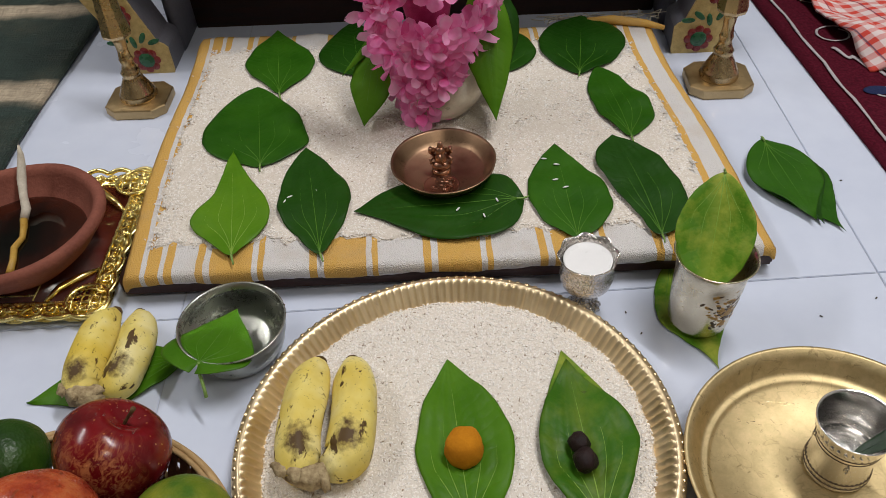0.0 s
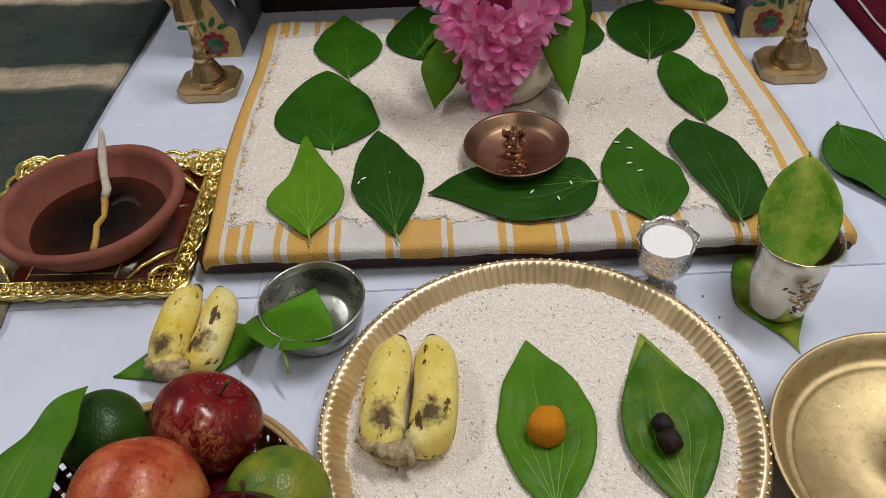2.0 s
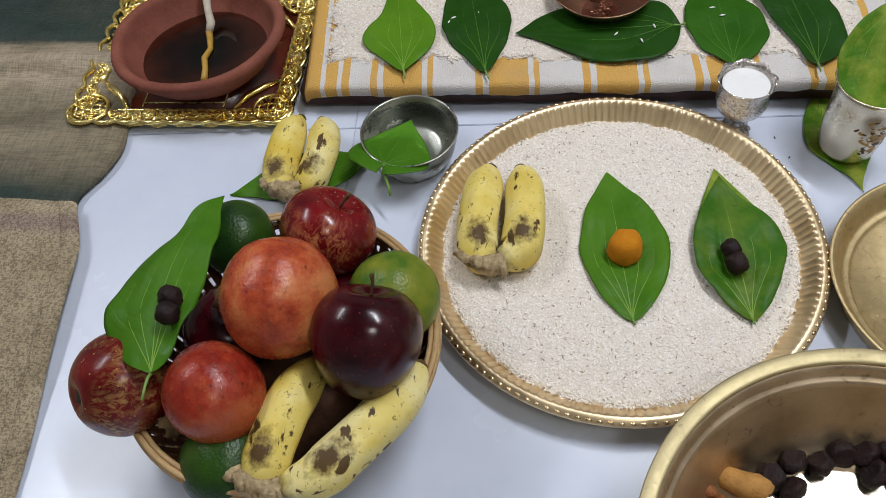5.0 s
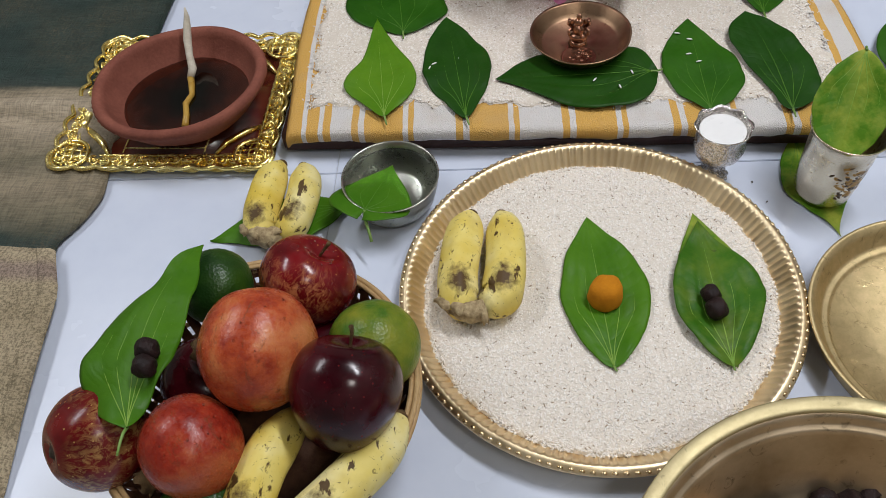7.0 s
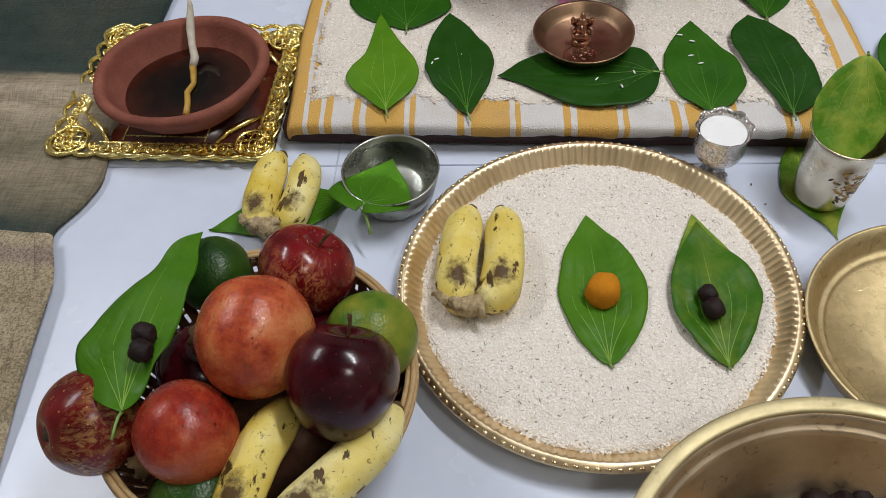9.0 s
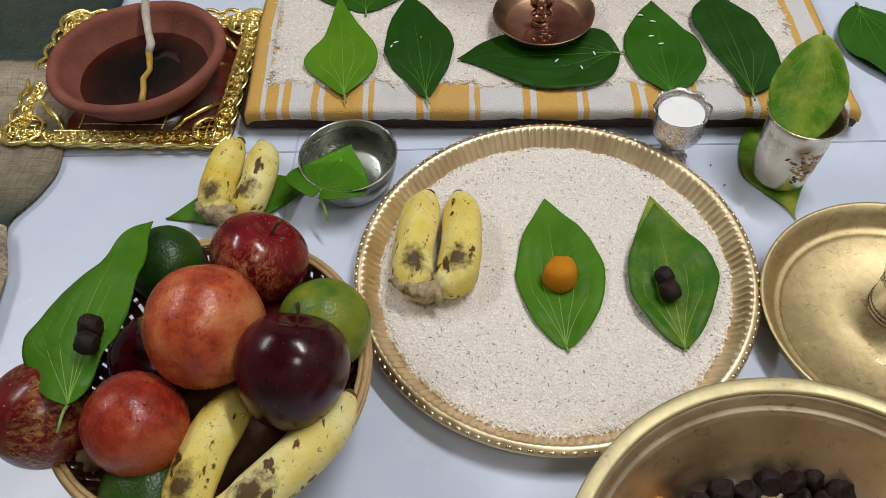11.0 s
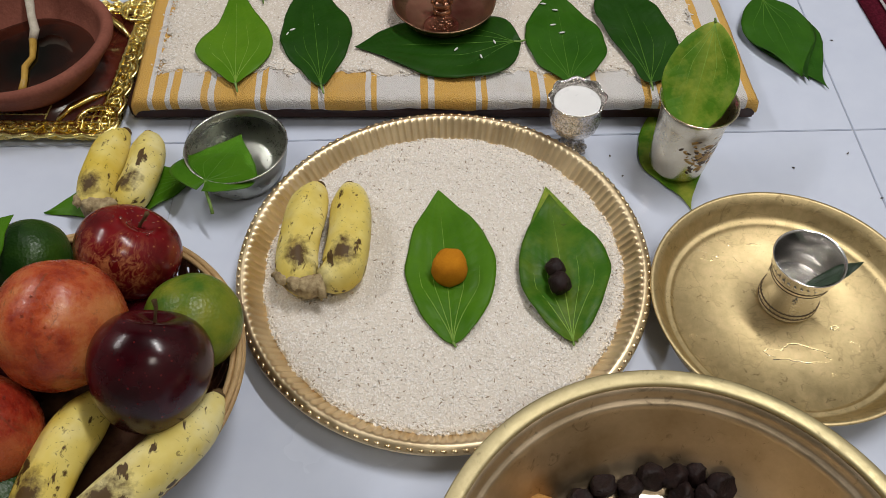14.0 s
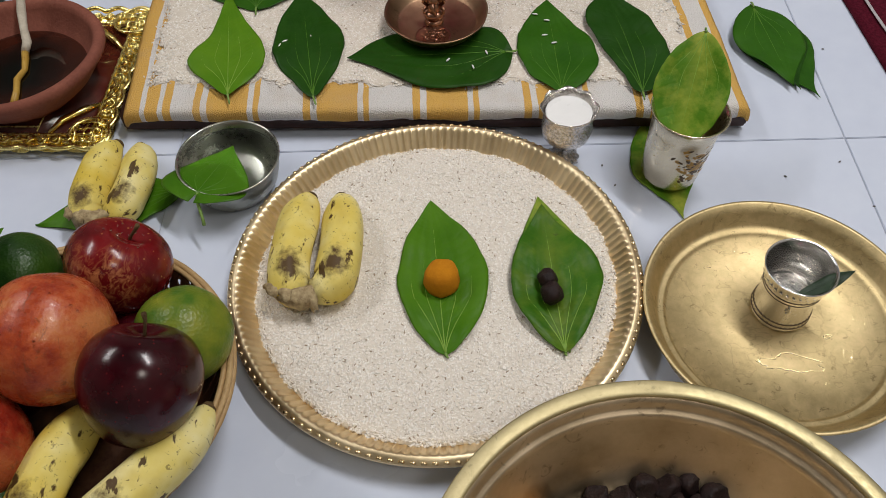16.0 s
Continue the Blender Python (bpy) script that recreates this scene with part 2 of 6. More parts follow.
M["vein"] = simple("pale_leaf_vein", (0.045, 0.140, 0.008), (0.10, 0.22, 0.020), 60, 0.45, 0, 0.1)
M["rice_sheet"] = simple("spread_rice", (0.62, 0.55, 0.46), (0.75, 0.69, 0.60), 260, 0.8, 0, 0.9, 0.0012, 700)
M["vein_light"] = simple("yellow_leaf_vein", (0.12, 0.26, 0.025), (0.26, 0.39, 0.06), 60, 0.45, 0, 0.1)


def apple_mat(name, deep, red, pale, amount, strength=0.42):
    n = Nodes(name)
    v = n.mapped()
    flat = n.t.nodes.new("ShaderNodeVectorMath")
    flat.operation = "MULTIPLY"
    flat.inputs[1].default_value = (1, 1, 0)
    n.link(n.coord.outputs["Object"], flat.inputs[0])
    unit = n.t.nodes.new("ShaderNodeVectorMath")
    unit.operation = "NORMALIZE"
    n.link(flat.outputs[0], unit.inputs[0])
    along = n.t.nodes.new("ShaderNodeVectorMath")
    along.operation = "MULTIPLY_ADD"
    along.inputs[1].default_value = (0, 0, 22)
    n.link(n.coord.outputs["Object"], along.inputs[0])
    n.link(unit.outputs[0], along.inputs[2])
    streak = n.noise(along.outputs[0], 7.0, 6, 0.7, 0.9)
    patch = n.noise(v, 16, 3)
    col = n.ramp(n.noise(v, 28, 4), [(0.3, deep), (0.7, red)])
    girth = n.t.nodes.new("ShaderNodeVectorMath")
    girth.operation = "LENGTH"
    n.link(flat.outputs[0], girth.inputs[0])
    m = n.math("MULTIPLY", n.mask(streak, 0.46, 0.60), n.mask(patch, 0.62 - amount, 0.80 - amount))
    m = n.math("MULTIPLY", m, n.mask(girth.outputs["Value"], 0.016, 0.032))
    tone = n.ramp(n.noise(v, 90, 5, 0.7), [(0.35, (0.75, 0.75, 0.75)), (0.65, (1, 1, 1))])
    col = n.mix(0.6, col, tone, "MULTIPLY")
    col = n.mix(n.math("MULTIPLY", m, strength), col, pale)
    dot = n.add("TexVoronoi", Scale=190)
    n.link(v, dot.inputs["Vector"])
    d = n.mask(dot.outputs["Distance"], 0.10, 0.16)
    col = n.mix(d, n.mix(0.5, col, pale), col)
    n.bump(n.noise(v, 60, 4), 0.12, 0.001)
    return n.done(col, n.ramp(n.noise(v, 40, 4), [(0.3, (0.16,) * 3), (0.7, (0.30,) * 3)]), 0.0, Specular_IOR_Level=0.36)


M["apple_red"] = apple_mat("red_apple_skin", (0.075, 0.003, 0.004), (0.23, 0.010, 0.012), (0.52, 0.20, 0.07), 0.20, 0.55)
M["apple_dark"] = apple_mat("dark_apple_skin", (0.018, 0.0006, 0.0022), (0.062, 0.003, 0.007), (0.17, 0.014, 0.014), -0.02)
M["apple_streaked"] = apple_mat("streaked_apple_skin", (0.07, 0.003, 0.004), (0.19, 0.012, 0.010), (0.56, 0.36, 0.11), 0.22, 0.62)


def pomegranate_mat(name, deep, red, pale):
    n = Nodes(name)
    v = n.mapped()
    big = n.mix(0.4, n.noise(v, 13, 5), n.noise(v, 55, 6, 0.7))
    col = n.ramp(big, [(0.41, deep), (0.5, red), (0.59, pale)])
    scar = n.mask(n.noise(n.mapped((1, 1, 2.2)), 34, 8, 0.78, 1.2), 0.565, 0.62)
    col = n.mix(n.math("MULTIPLY", scar, 0.60), col, (0.13, 0.045, 0.018))
    freckle = n.mask(n.noise(v, 150, 4, 0.7), 0.60, 0.66)
    col = n.mix(n.math("MULTIPLY", freckle, 0.4), col, deep)
    dots = n.mask(n.noise(v, 520, 2), 0.60, 0.68)
    col = n.mix(n.math("MULTIPLY", dots, 0.10), col, (0.62, 0.33, 0.18))
    n.bump(n.mix(0.5, n.noise(v, 90, 5), n.noise(v, 420, 3)), 0.4, 0.0012)
    return n.done(col, n.ramp(n.noise(v, 300, 4), [(0.35, (0.16,) * 3), (0.6, (0.40,) * 3)]), 0.0, Specular_IOR_Level=0.32)


M["pom_pale"] = pomegranate_mat("pale_pomegranate_skin", (0.23, 0.020, 0.009), (0.43, 0.078, 0.024), (0.55, 0.19, 0.062))
M["pom_red"] = pomegranate_mat("red_pomegranate_skin", (0.15, 0.008, 0.005), (0.29, 0.028, 0.012), (0.39, 0.085, 0.030))


def lime_mat(name, dark, green, yellow):
    n = Nodes(name)
    v = n.mapped()
    col = n.ramp(n.mix(0.18, n.noise(v, 12, 3), n.noise(v, 90, 5)), [(0.36, dark), (0.5, green), (0.70, yellow)])
    pore = n.add("TexVoronoi", Scale=420)
    n.link(v, pore.inputs["Vector"])
    n.bump(pore.outputs["Distance"], 0.35, 0.0008)
    return n.done(col, 0.36, 0.0, Specular_IOR_Level=0.3)


M["lime"] = lime_mat("green_orange_skin", (0.016, 0.060, 0.005), (0.05, 0.125, 0.009), (0.30, 0.29, 0.025))
M["lime_dark"] = lime_mat("dark_green_orange_skin", (0.009, 0.034, 0.004), (0.026, 0.070, 0.006), (0.08, 0.13, 0.012))

n = Nodes("banana_skin")
v = n.mapped()
info = n.add("ObjectInfo")
col = n.ramp(n.math("ADD", n.noise(v, 25, 3), n.math("MULTIPLY", n.math("SUBTRACT", info.outputs["Random"], 0.5), 0.25)), [(0.3, (0.66, 0.49, 0.07)), (0.5, (0.74, 0.61, 0.17)), (0.7, (0.80, 0.72, 0.36))])
sep = n.add("SeparateXYZ")
n.link(n.coord.outputs["UV"], sep.inputs[0])
girth, along = sep.outputs[0], sep.outputs[1]
ragged = n.math("MULTIPLY", n.math("SUBTRACT", n.noise(v, 120, 5, 0.65), 0.5), 0.32)
dx = n.math("MULTIPLY", n.math("SUBTRACT", girth, n.math("ADD", 0.20, n.math("MULTIPLY", info.outputs["Random"], 0.08))), 1.25)
dy = n.math("SUBTRACT", along, 0.70)
bruise = n.math("ADD", n.math("SQRT", n.math("ADD", n.math("MULTIPLY", dx, dx), n.math("MULTIPLY", dy, dy))), ragged)
bruise = n.ramp(bruise, [(0.05, (1, 1, 1)), (0.16, (0, 0, 0))])
line = n.mask(n.noise(n.mapped((300, 300, 60)), 1.0, 4, 0.6, 0.8), 0.635, 0.675)
blot = n.mask(n.math("ADD", n.noise(n.mapped((1, 0.5, 1)), 88, 5, 0.6, 0.3), n.math("MULTIPLY", along, 0.08)), 0.645, 0.68)
speck = n.mask(n.noise(v, 300, 2), 0.70, 0.74)
tail = n.math("MULTIPLY", n.mask(n.math("ADD", along, n.math("MULTIPLY", ragged, 0.5)), 0.90, 0.99), 0.75)
dirt = n.math("MAXIMUM", n.math("MAXIMUM", n.math("MULTIPLY", line, 0.6), blot), n.math("MAXIMUM", n.math("MULTIPLY", speck, 0.7), n.math("MAXIMUM", bruise, tail)))
col = n.mix(n.math("MULTIPLY", n.mask(n.noise(v, 40, 4), 0.52, 0.72), 0.30), col, (0.42, 0.30, 0.10))
col = n.mix(n.math("MULTIPLY", dirt, 0.94), col, (0.050, 0.018, 0.008))
n.bump(n.noise(v, 110, 4), 0.25, 0.001)
M["banana"] = n.done(col, 0.50, 0.0, Specular_IOR_Level=0.2)

n = Nodes("striped_cotton_cloth")
sep = n.add("SeparateXYZ")
n.link(n.coord.outputs["UV"], sep.inputs[0])
x = sep.outputs[0]
wob = n.math("MULTIPLY", n.math("SUBTRACT", n.noise(n.mapped(shift=False), 40, 3), 0.5), 0.003)
x = n.math("ADD", x, wob)
ph = n.math("FRACT", n.math("DIVIDE", n.math("ADD", x, 0.236 + 1.08), 0.108))
Y, W = (0.72, 0.41, 0.075), (0.74, 0.72, 0.70)
col = n.ramp(ph, [(0.0, Y), (0.065, W), (0.125, Y), (0.495, W), (0.545, Y), (0.595, W)], "CONSTANT")
edge = n.math("DIVIDE", n.math("ADD", x, 0.33), 0.66)
left = n.ramp(edge, [(0.0, Y), (0.060, W), (0.067, Y), (0.086, W), (0.097, Y), (0.106, W), (0.878, Y), (0.890, W), (0.901, Y), (0.912, W), (0.945, Y)], "CONSTANT")
inner = n.ramp(edge, [(0.0, (0, 0, 0)), (0.135, (1, 1, 1)), (0.86, (0, 0, 0))], "CONSTANT")
col = n.mix(inner, left, col)
vv = n.mapped(shift=False)
weave = n.add("TexVoronoi", Scale=900)
n.link(vv, weave.inputs["Vector"])
soil = n.mask(n.noise(vv, 28, 5), 0.5, 0.75)
col = n.mix(n.math("MULTIPLY", soil, 0.30), col, (0.52, 0.36, 0.20))
col = n.mix(n.math("MULTIPLY", weave.outputs["Distance"], 0.25), col, (0.45, 0.40, 0.33))
n.bump(n.mix(0.6, weave.outputs["Distance"], n.noise(vv, 45, 6, 0.65)), 0.9, 0.0030)
M["cloth"] = n.done(col, 0.92, 0.0, Specular_IOR_Level=0.1)

n = Nodes("rice_grain")
geo = n.add("NewGeometry")
# the few dark brown grains paint the shaded gaps between grains
col = n.ramp(geo.outputs["Random Per Island"], [(0.0, (0.76, 0.69, 0.60)), (0.35, (0.83, 0.78, 0.71)), (0.962, (0.88, 0.85, 0.80)), (0.972, (0.34, 0.26, 0.18))])
M["rice"] = n.done(col, 0.5, 0.0)

n = Nodes("woven_green_gold_mat")
vv = n.mapped(shift=False)
sep = n.add("SeparateXYZ")
n.link(n.coord.outputs["Object"], sep.inputs[0])
yy = n.math("ADD", sep.outputs[1], n.math("MULTIPLY", n.math("SUBTRACT", n.noise(vv, 12, 4), 0.5), 0.035))
f = n.math("DIVIDE", n.math("ADD", yy, 0.6), 2.2)
G, T, O = (0.024, 0.042, 0.034), (0.46, 0.38, 0.27), (0.29, 0.24, 0.16)
def at(y):
    return (y + 0.6) / 2.2
S = (0.17, 0.15, 0.095)
col = n.ramp(f, [(0.0, S), (at(0.37), G), (at(0.40), S), (at(0.44), O), (at(0.475), S), (at(0.505), O), (at(0.53), T), (at(0.545), O), (at(0.555), T), (at(0.585), O), (at(0.595), G), (at(0.825), G), (at(0.832), T), (at(0.875), T), (at(0.882), G), (at(1.055), G), (at(1.062), T), (at(1.085), T), (at(1.092), G)])
shim = n.noise(n.mapped((16, 34, 16), shift=False), 1.0, 5, 0.65)
knot = n.add("TexVoronoi", Scale=330)
n.link(n.mapped((1, 1.5, 1), shift=False), knot.inputs["Vector"])
grain = n.mix(0.45, n.noise(n.mapped((500, 500, 500), shift=False), 1.0, 3), knot.outputs["Distance"])
col = n.mix(n.math("MULTIPLY", n.mask(shim, 0.42, 0.62), 0.35), col, n.mix(0.5, col, (0.0, 0.0, 0.0)))
col = n.mix(n.math("MULTIPLY", n.mask(grain, 0.40, 0.75), n.math("MULTIPLY", n.mask(n.noise(vv, 9, 4), 0.45, 0.7), 0.5)), col, (0.17, 0.12, 0.06))
warp = n.noise(n.mapped((60, 620, 60), shift=False), 1.0, 2)
weft = n.noise(n.mapped((620, 60, 60), shift=False), 1.0, 2)
thread = n.mix(0.5, warp, weft)
col = n.mix(0.55, col, n.ramp(thread, [(0.38, (0.35, 0.35, 0.35)), (0.58, (1.15, 1.15, 1.15))]), "MULTIPLY")
n.bump(n.mix(0.5, n.mix(0.5, shim, grain), thread), 1.0, 0.003)
M["green_mat"] = n.done(col, 0.55, 0.0, Specular_IOR_Level=0.3)

n = Nodes("maroon_woven_mat")
vv = n.mapped(shift=False)
col = n.ramp(n.noise(vv, 300, 3), [(0.3, (0.045, 0.003, 0.009)), (0.7, (0.10, 0.008, 0.020))])
n.bump(n.noise(vv, 700, 3), 0.8, 0.0015)
M["red_mat"] = n.done(col, 0.95, 0.0, Specular_IOR_Level=0.1)

n = Nodes("red_checked_cotton")
sep = n.add("SeparateXYZ")
n.link(n.coord.outputs["UV"], sep.inputs[0])
R1, R0 = (0.62, 0.075, 0.055), (0.74, 0.62, 0.60)
cx = n.ramp(n.math("FRACT", n.math("MULTIPLY", sep.outputs[0], 16.0)), [(0.0, R1), (0.5, R0)], "CONSTANT")
cy = n.ramp(n.math("FRACT", n.math("MULTIPLY", sep.outputs[1], 16.0)), [(0.0, R1), (0.45, R0)], "CONSTANT")
col = n.mix(0.5, cx, cy)
lx = n.ramp(n.math("FRACT", n.math("MULTIPLY", sep.outputs[0], 8.0)), [(0.0, (0, 0, 0)), (0.52, (1, 1, 1)), (0.56, (0, 0, 0))], "CONSTANT")
col = n.mix(n.math("MULTIPLY", lx, 0.7), col, (0.06, 0.04, 0.09))
n.bump(n.noise(n.mapped(shift=False), 500, 3), 0.6, 0.001)
M["check"] = n.done(col, 0.92, 0.0, Specular_IOR_Level=0.1)

n = Nodes("oleander_petal")
geo = n.add("NewGeometry")
v = n.mapped()
f = n.math("ADD", n.math("MULTIPLY", n.noise(v, 90, 3), 0.5), n.math("MULTIPLY", geo.outputs["Random Per Island"], 0.55))
col = n.ramp(f, [(0.25, (0.92, 0.20, 0.52)), (0.5, (1.0, 0.44, 0.74)), (0.78, (1.0, 0.74, 0.90))])
M["petal"] = n.done(col, 0.6, 0.0, Specular_IOR_Level=0.2)
thin = n.add("BsdfTranslucent")
n.link(col, thin.inputs["Color"])
both = n.t.nodes.new("ShaderNodeMixShader")
both.inputs[0].default_value = 0.5
n.link(n.bsdf.outputs[0], both.inputs[1])
n.link(thin.outputs[0], both.inputs[2])
n.link(both.outputs[0], n.t.nodes["Material Output"].inputs[0])

n = Nodes("dark_lamp_oil")
span = n.t.nodes.new("ShaderNodeVectorMath")
span.operation = "LENGTH"
flat = n.t.nodes.new("ShaderNodeVectorMath")
flat.operation = "MULTIPLY"
flat.inputs[1].default_value = (1, 1, 0)
n.link(n.coord.outputs["Object"], flat.inputs[0])
n.link(flat.outputs[0], span.inputs[0])
murk = n.math("ADD", n.math("MULTIPLY", span.outputs["Value"], 9.0), n.math("MULTIPLY", n.noise(n.mapped(), 45, 4), 0.6))
col = n.ramp(murk, [(0.42, (0.0005, 0.0008, 0.0003)), (0.62, (0.009, 0.002, 0.001)), (0.9, (0.042, 0.009, 0.004))])
M["oil"] = n.done(col, 0.05, 0.0)
n = Nodes("clear_water")
M["water"] = n.done((0.96, 0.98, 0.96), 0.06, 0.0, Transmission_Weight=1.0, IOR=1.33)

n = Nodes("embossed_silver")
v = n.mapped()
swirl = n.noise(v, 230, 3, 0.5, 2.2)
col = n.ramp(n.mix(0.3, swirl, n.noise(v, 60, 4)), [(0.38, (0.26, 0.235, 0.21)), (0.52, (0.74, 0.70, 0.66))])
n.bump(swirl, 0.55, 0.002)
M["silver_embossed"] = n.done(col, 0.17, 1.0)

n = Nodes("burlap_weave")
vv = n.mapped(shift=False)
warp = n.noise(n.mapped((260, 640, 260), shift=False), 1.0, 2)
weft = n.noise(n.mapped((640, 260, 260), shift=False), 1.0, 2)
thread = n.mix(0.5, warp, weft)
sep = n.add("SeparateXYZ")
n.link(n.coord.outputs["Object"], sep.inputs[0])
yy = n.math("ADD", sep.outputs[1], n.math("MULTIPLY", n.math("SUBTRACT", n.noise(vv, 30, 3), 0.5), 0.008))
col = n.ramp(n.noise(vv, 12, 4), [(0.35, (0.30, 0.245, 0.155)), (0.65, (0.44, 0.365, 0.245))])
stripe = n.ramp(n.math("ADD", yy, 0.5), [(0.0, (0, 0, 0)), (0.812, (0, 0, 0)), (0.822, (1, 1, 1)), (0.834, (1, 1, 1)), (0.842, (0, 0, 0))])
col = n.mix(n.math("MULTIPLY", stripe, 0.45), col, (0.16, 0.10, 0.13))
col = n.mix(0.65, col, n.ramp(thread, [(0.40, (0.30, 0.30, 0.30)), (0.57, (1.2, 1.2, 1.2))]), "MULTIPLY")
n.bump(n.mix(0.3, thread, n.noise(vv, 40, 4)), 1.0, 0.003)
M["burlap"] = n.done(col, 0.9, 0.0, Specular_IOR_Level=0.1)

# ---- building helpers ----
def mesh_of(bm, name, smooth=True):
    me = bpy.data.meshes.new(name)
    bmesh.ops.recalc_face_normals(bm, faces=bm.faces)
    bm.to_mesh(me)
    bm.free()
    if smooth:
        for p in me.polygons:
            p.use_smooth = True
    return me


def part(name, bm, material, parent=None, label="", smooth=True):
    """Links a bmesh as one mesh object, under a thing if one is given."""
    me = bm if isinstance(bm, bpy.types.Mesh) else mesh_of(bm, name, smooth)
    if not me.materials:
        me.materials.append(M[material])
    ob = new(name, me)
    if parent:
        ob.parent = parent
    if label:
        ob["label"] = label
    return ob


def thing(name, at, label, category, group="", turn=0.0):
    ob = new(name)
    ob.empty_display_size = 0.02
    ob.matrix_world = pose(*at, 0, 0, turn)
    return tagged(ob, label, category, group)


def lathe(profile, n=64, wave=None):
    """A turned form from (radius, height) pairs; wave(i, angle, r, z) may shift a ring's point."""
    bm = bmesh.new()
    rings = []
    for i, (r, z) in enumerate(profile):
        if r < 1e-6:
            rings.append([bm.verts.new((0, 0, z))])
            continue
        ring = []
        for k in range(n):
            a = 2 * math.pi * k / n
            rr, zz = wave(i, a, r, z) if wave else (r, z)
            ring.append(bm.verts.new((rr * math.cos(a), rr * math.sin(a), zz)))
        rings.append(ring)
    for a, b in zip(rings, rings[1:]):
        for k in range(n):
            j = (k + 1) % n
            if len(a) == 1 and len(b) == 1:
                continue
            if len(a) == 1:
                bm.faces.new((a[0], b[k], b[j]))
            elif len(b) == 1:
                bm.faces.new((a[k], a[j], b[0]))
            else:
                bm.faces.new((a[k], a[j], b[j], b[k]))
    return bm


def tube(points, radii, n=8, bm=None, closed=False):
    bm = bm or bmesh.new()
    pts = [Vector(p) for p in points]
    if isinstance(radii, (int, float)):
        radii = [radii] * len(pts)
    rings = []
    up = Vector((0.13, 0.21, 0.97))
    for i, p in enumerate(pts):
        a = pts[i - 1] if (i or closed) else p
        b = pts[(i + 1) % len(pts)] if (i < len(pts) - 1 or closed) else p
        d = (b - a).normalized()
        u = d.cross(up)
        if u.length < 1e-3:
            u = d.cross(Vector((1, 0, 0)))
        u.normalize()
        w = u.cross(d)
        rings.append([bm.verts.new(p + radii[i] * (math.cos(2 * math.pi * k / n) * u + math.sin(2 * math.pi * k / n) * w)) for k in range(n)])
    pairs = list(zip(rings, rings[1:])) + ([(rings[-1], rings[0])] if closed else [])
    for a, b in pairs:
        for k in range(n):
            bm.faces.new((a[k], a[(k + 1) % n], b[(k + 1) % n], b[k]))
    if not closed:
        bm.faces.new(rings[0])
        bm.faces.new(rings[-1])
    return bm


def box(x0, y0, z0, x1, y1, z1, bevel=0.002, bm=None):
    b = bmesh.new()
    bmesh.ops.create_cube(b, size=1)
    for v in b.verts:
        v.co = Vector(((x0 + x1) / 2 + v.co.x * (x1 - x0), (y0 + y1) / 2 + v.co.y * (y1 - y0), (z0 + z1) / 2 + v.co.z * (z1 - z0)))
    if bevel:
        bmesh.ops.bevel(b, geom=b.edges[:], offset=bevel, segments=2, affect="EDGES")
    return b


def add_bm(bm, other, m=None):
    me = bpy.data.meshes.new("tmp")
    other.to_mesh(me)
    other.free()
    if m is not None:
        me.transform(m)
    bm.from_mesh(me)
    bpy.data.meshes.remove(me)
    return bm


def ball(r, seg=10, ring=7, bm=None, at=(0, 0, 0), sc=(1, 1, 1)):
    b = bmesh.new()
    bmesh.ops.create_uvsphere(b, u_segments=seg, v_segments=ring, radius=r)
    for v in b.verts:
        v.co = Vector((v.co.x * sc[0] + at[0], v.co.y * sc[1] + at[1], v.co.z * sc[2] + at[2]))
    return add_bm(bm, b) if bm else b


def rough_up(bm, amount, scale, seed=0):
    off = Vector((seed * 3.7, seed * 1.9, seed * 5.3))
    for v in bm.verts:
        v.co += v.co.normalized() * amount * noise.noise(v.co * scale + off)
    return bm


# ---- room ----
def slab(name, x0, y0, z0, x1, y1, z1, material):
    return tagged(part(name, box(x0, y0, z0, x1, y1, z1, 0), material, None, "", False), kind="structure")


slab("wall_east", 1.8, -1.6, 0, 1.9, 2.4, 2.7, "wall_paint")
slab("wall_west", -1.9, -1.6, 0, -1.8, 2.4, 2.7, "wall_paint")
slab("wall_north", -1.8, 2.3, 0, 1.8, 2.4, 2.7, "wall_paint")
slab("wall_south", -1.8, -1.6, 0, 1.8, -1.5, 2.7, "wall_paint")
slab("ceiling", -1.9, -1.6, 2.7, 1.9, 2.4, 2.8, "ceiling_paint")
floor = slab("floor", -1.9, -1.6, -0.10, 1.9, 2.4, -0.0015, "grout")
floor["label"] = "white glossy floor tiles with thin grey joints"

# ---- the low wooden board and what lies on it ----
B = 0.036          # height of the cloth's top


def wooden_board():
    t = thing("wooden_board", (-0.02, 0.70, 0), "low dark-stained wooden board under the striped cloth", "wooden board")
    b = box(-1, -1, 0.004, 1, 1, 0.0275, 0)
    for v in b.verts:
        fx = (v.co.x + 1) / 2
        if v.co.y < 0:
            v.co.x, v.co.y = -0.290 + 0.613 * fx, -0.203 + 0.018 * fx
        else:
            v.co.x, v.co.y = -0.296 + 0.568 * fx, 0.186 - 0.004 * fx
    bmesh.ops.bevel(b, geom=b.edges[:], offset=0.003, segments=2, affect="EDGES")
    part("plank", b, "wood_dark", t)
    for x in (-0.23, 0.21):
        part("batten", box(x - 0.02, -0.17, 0.0, x + 0.02, 0.17, 0.0042, 0), "wood_dark", t)


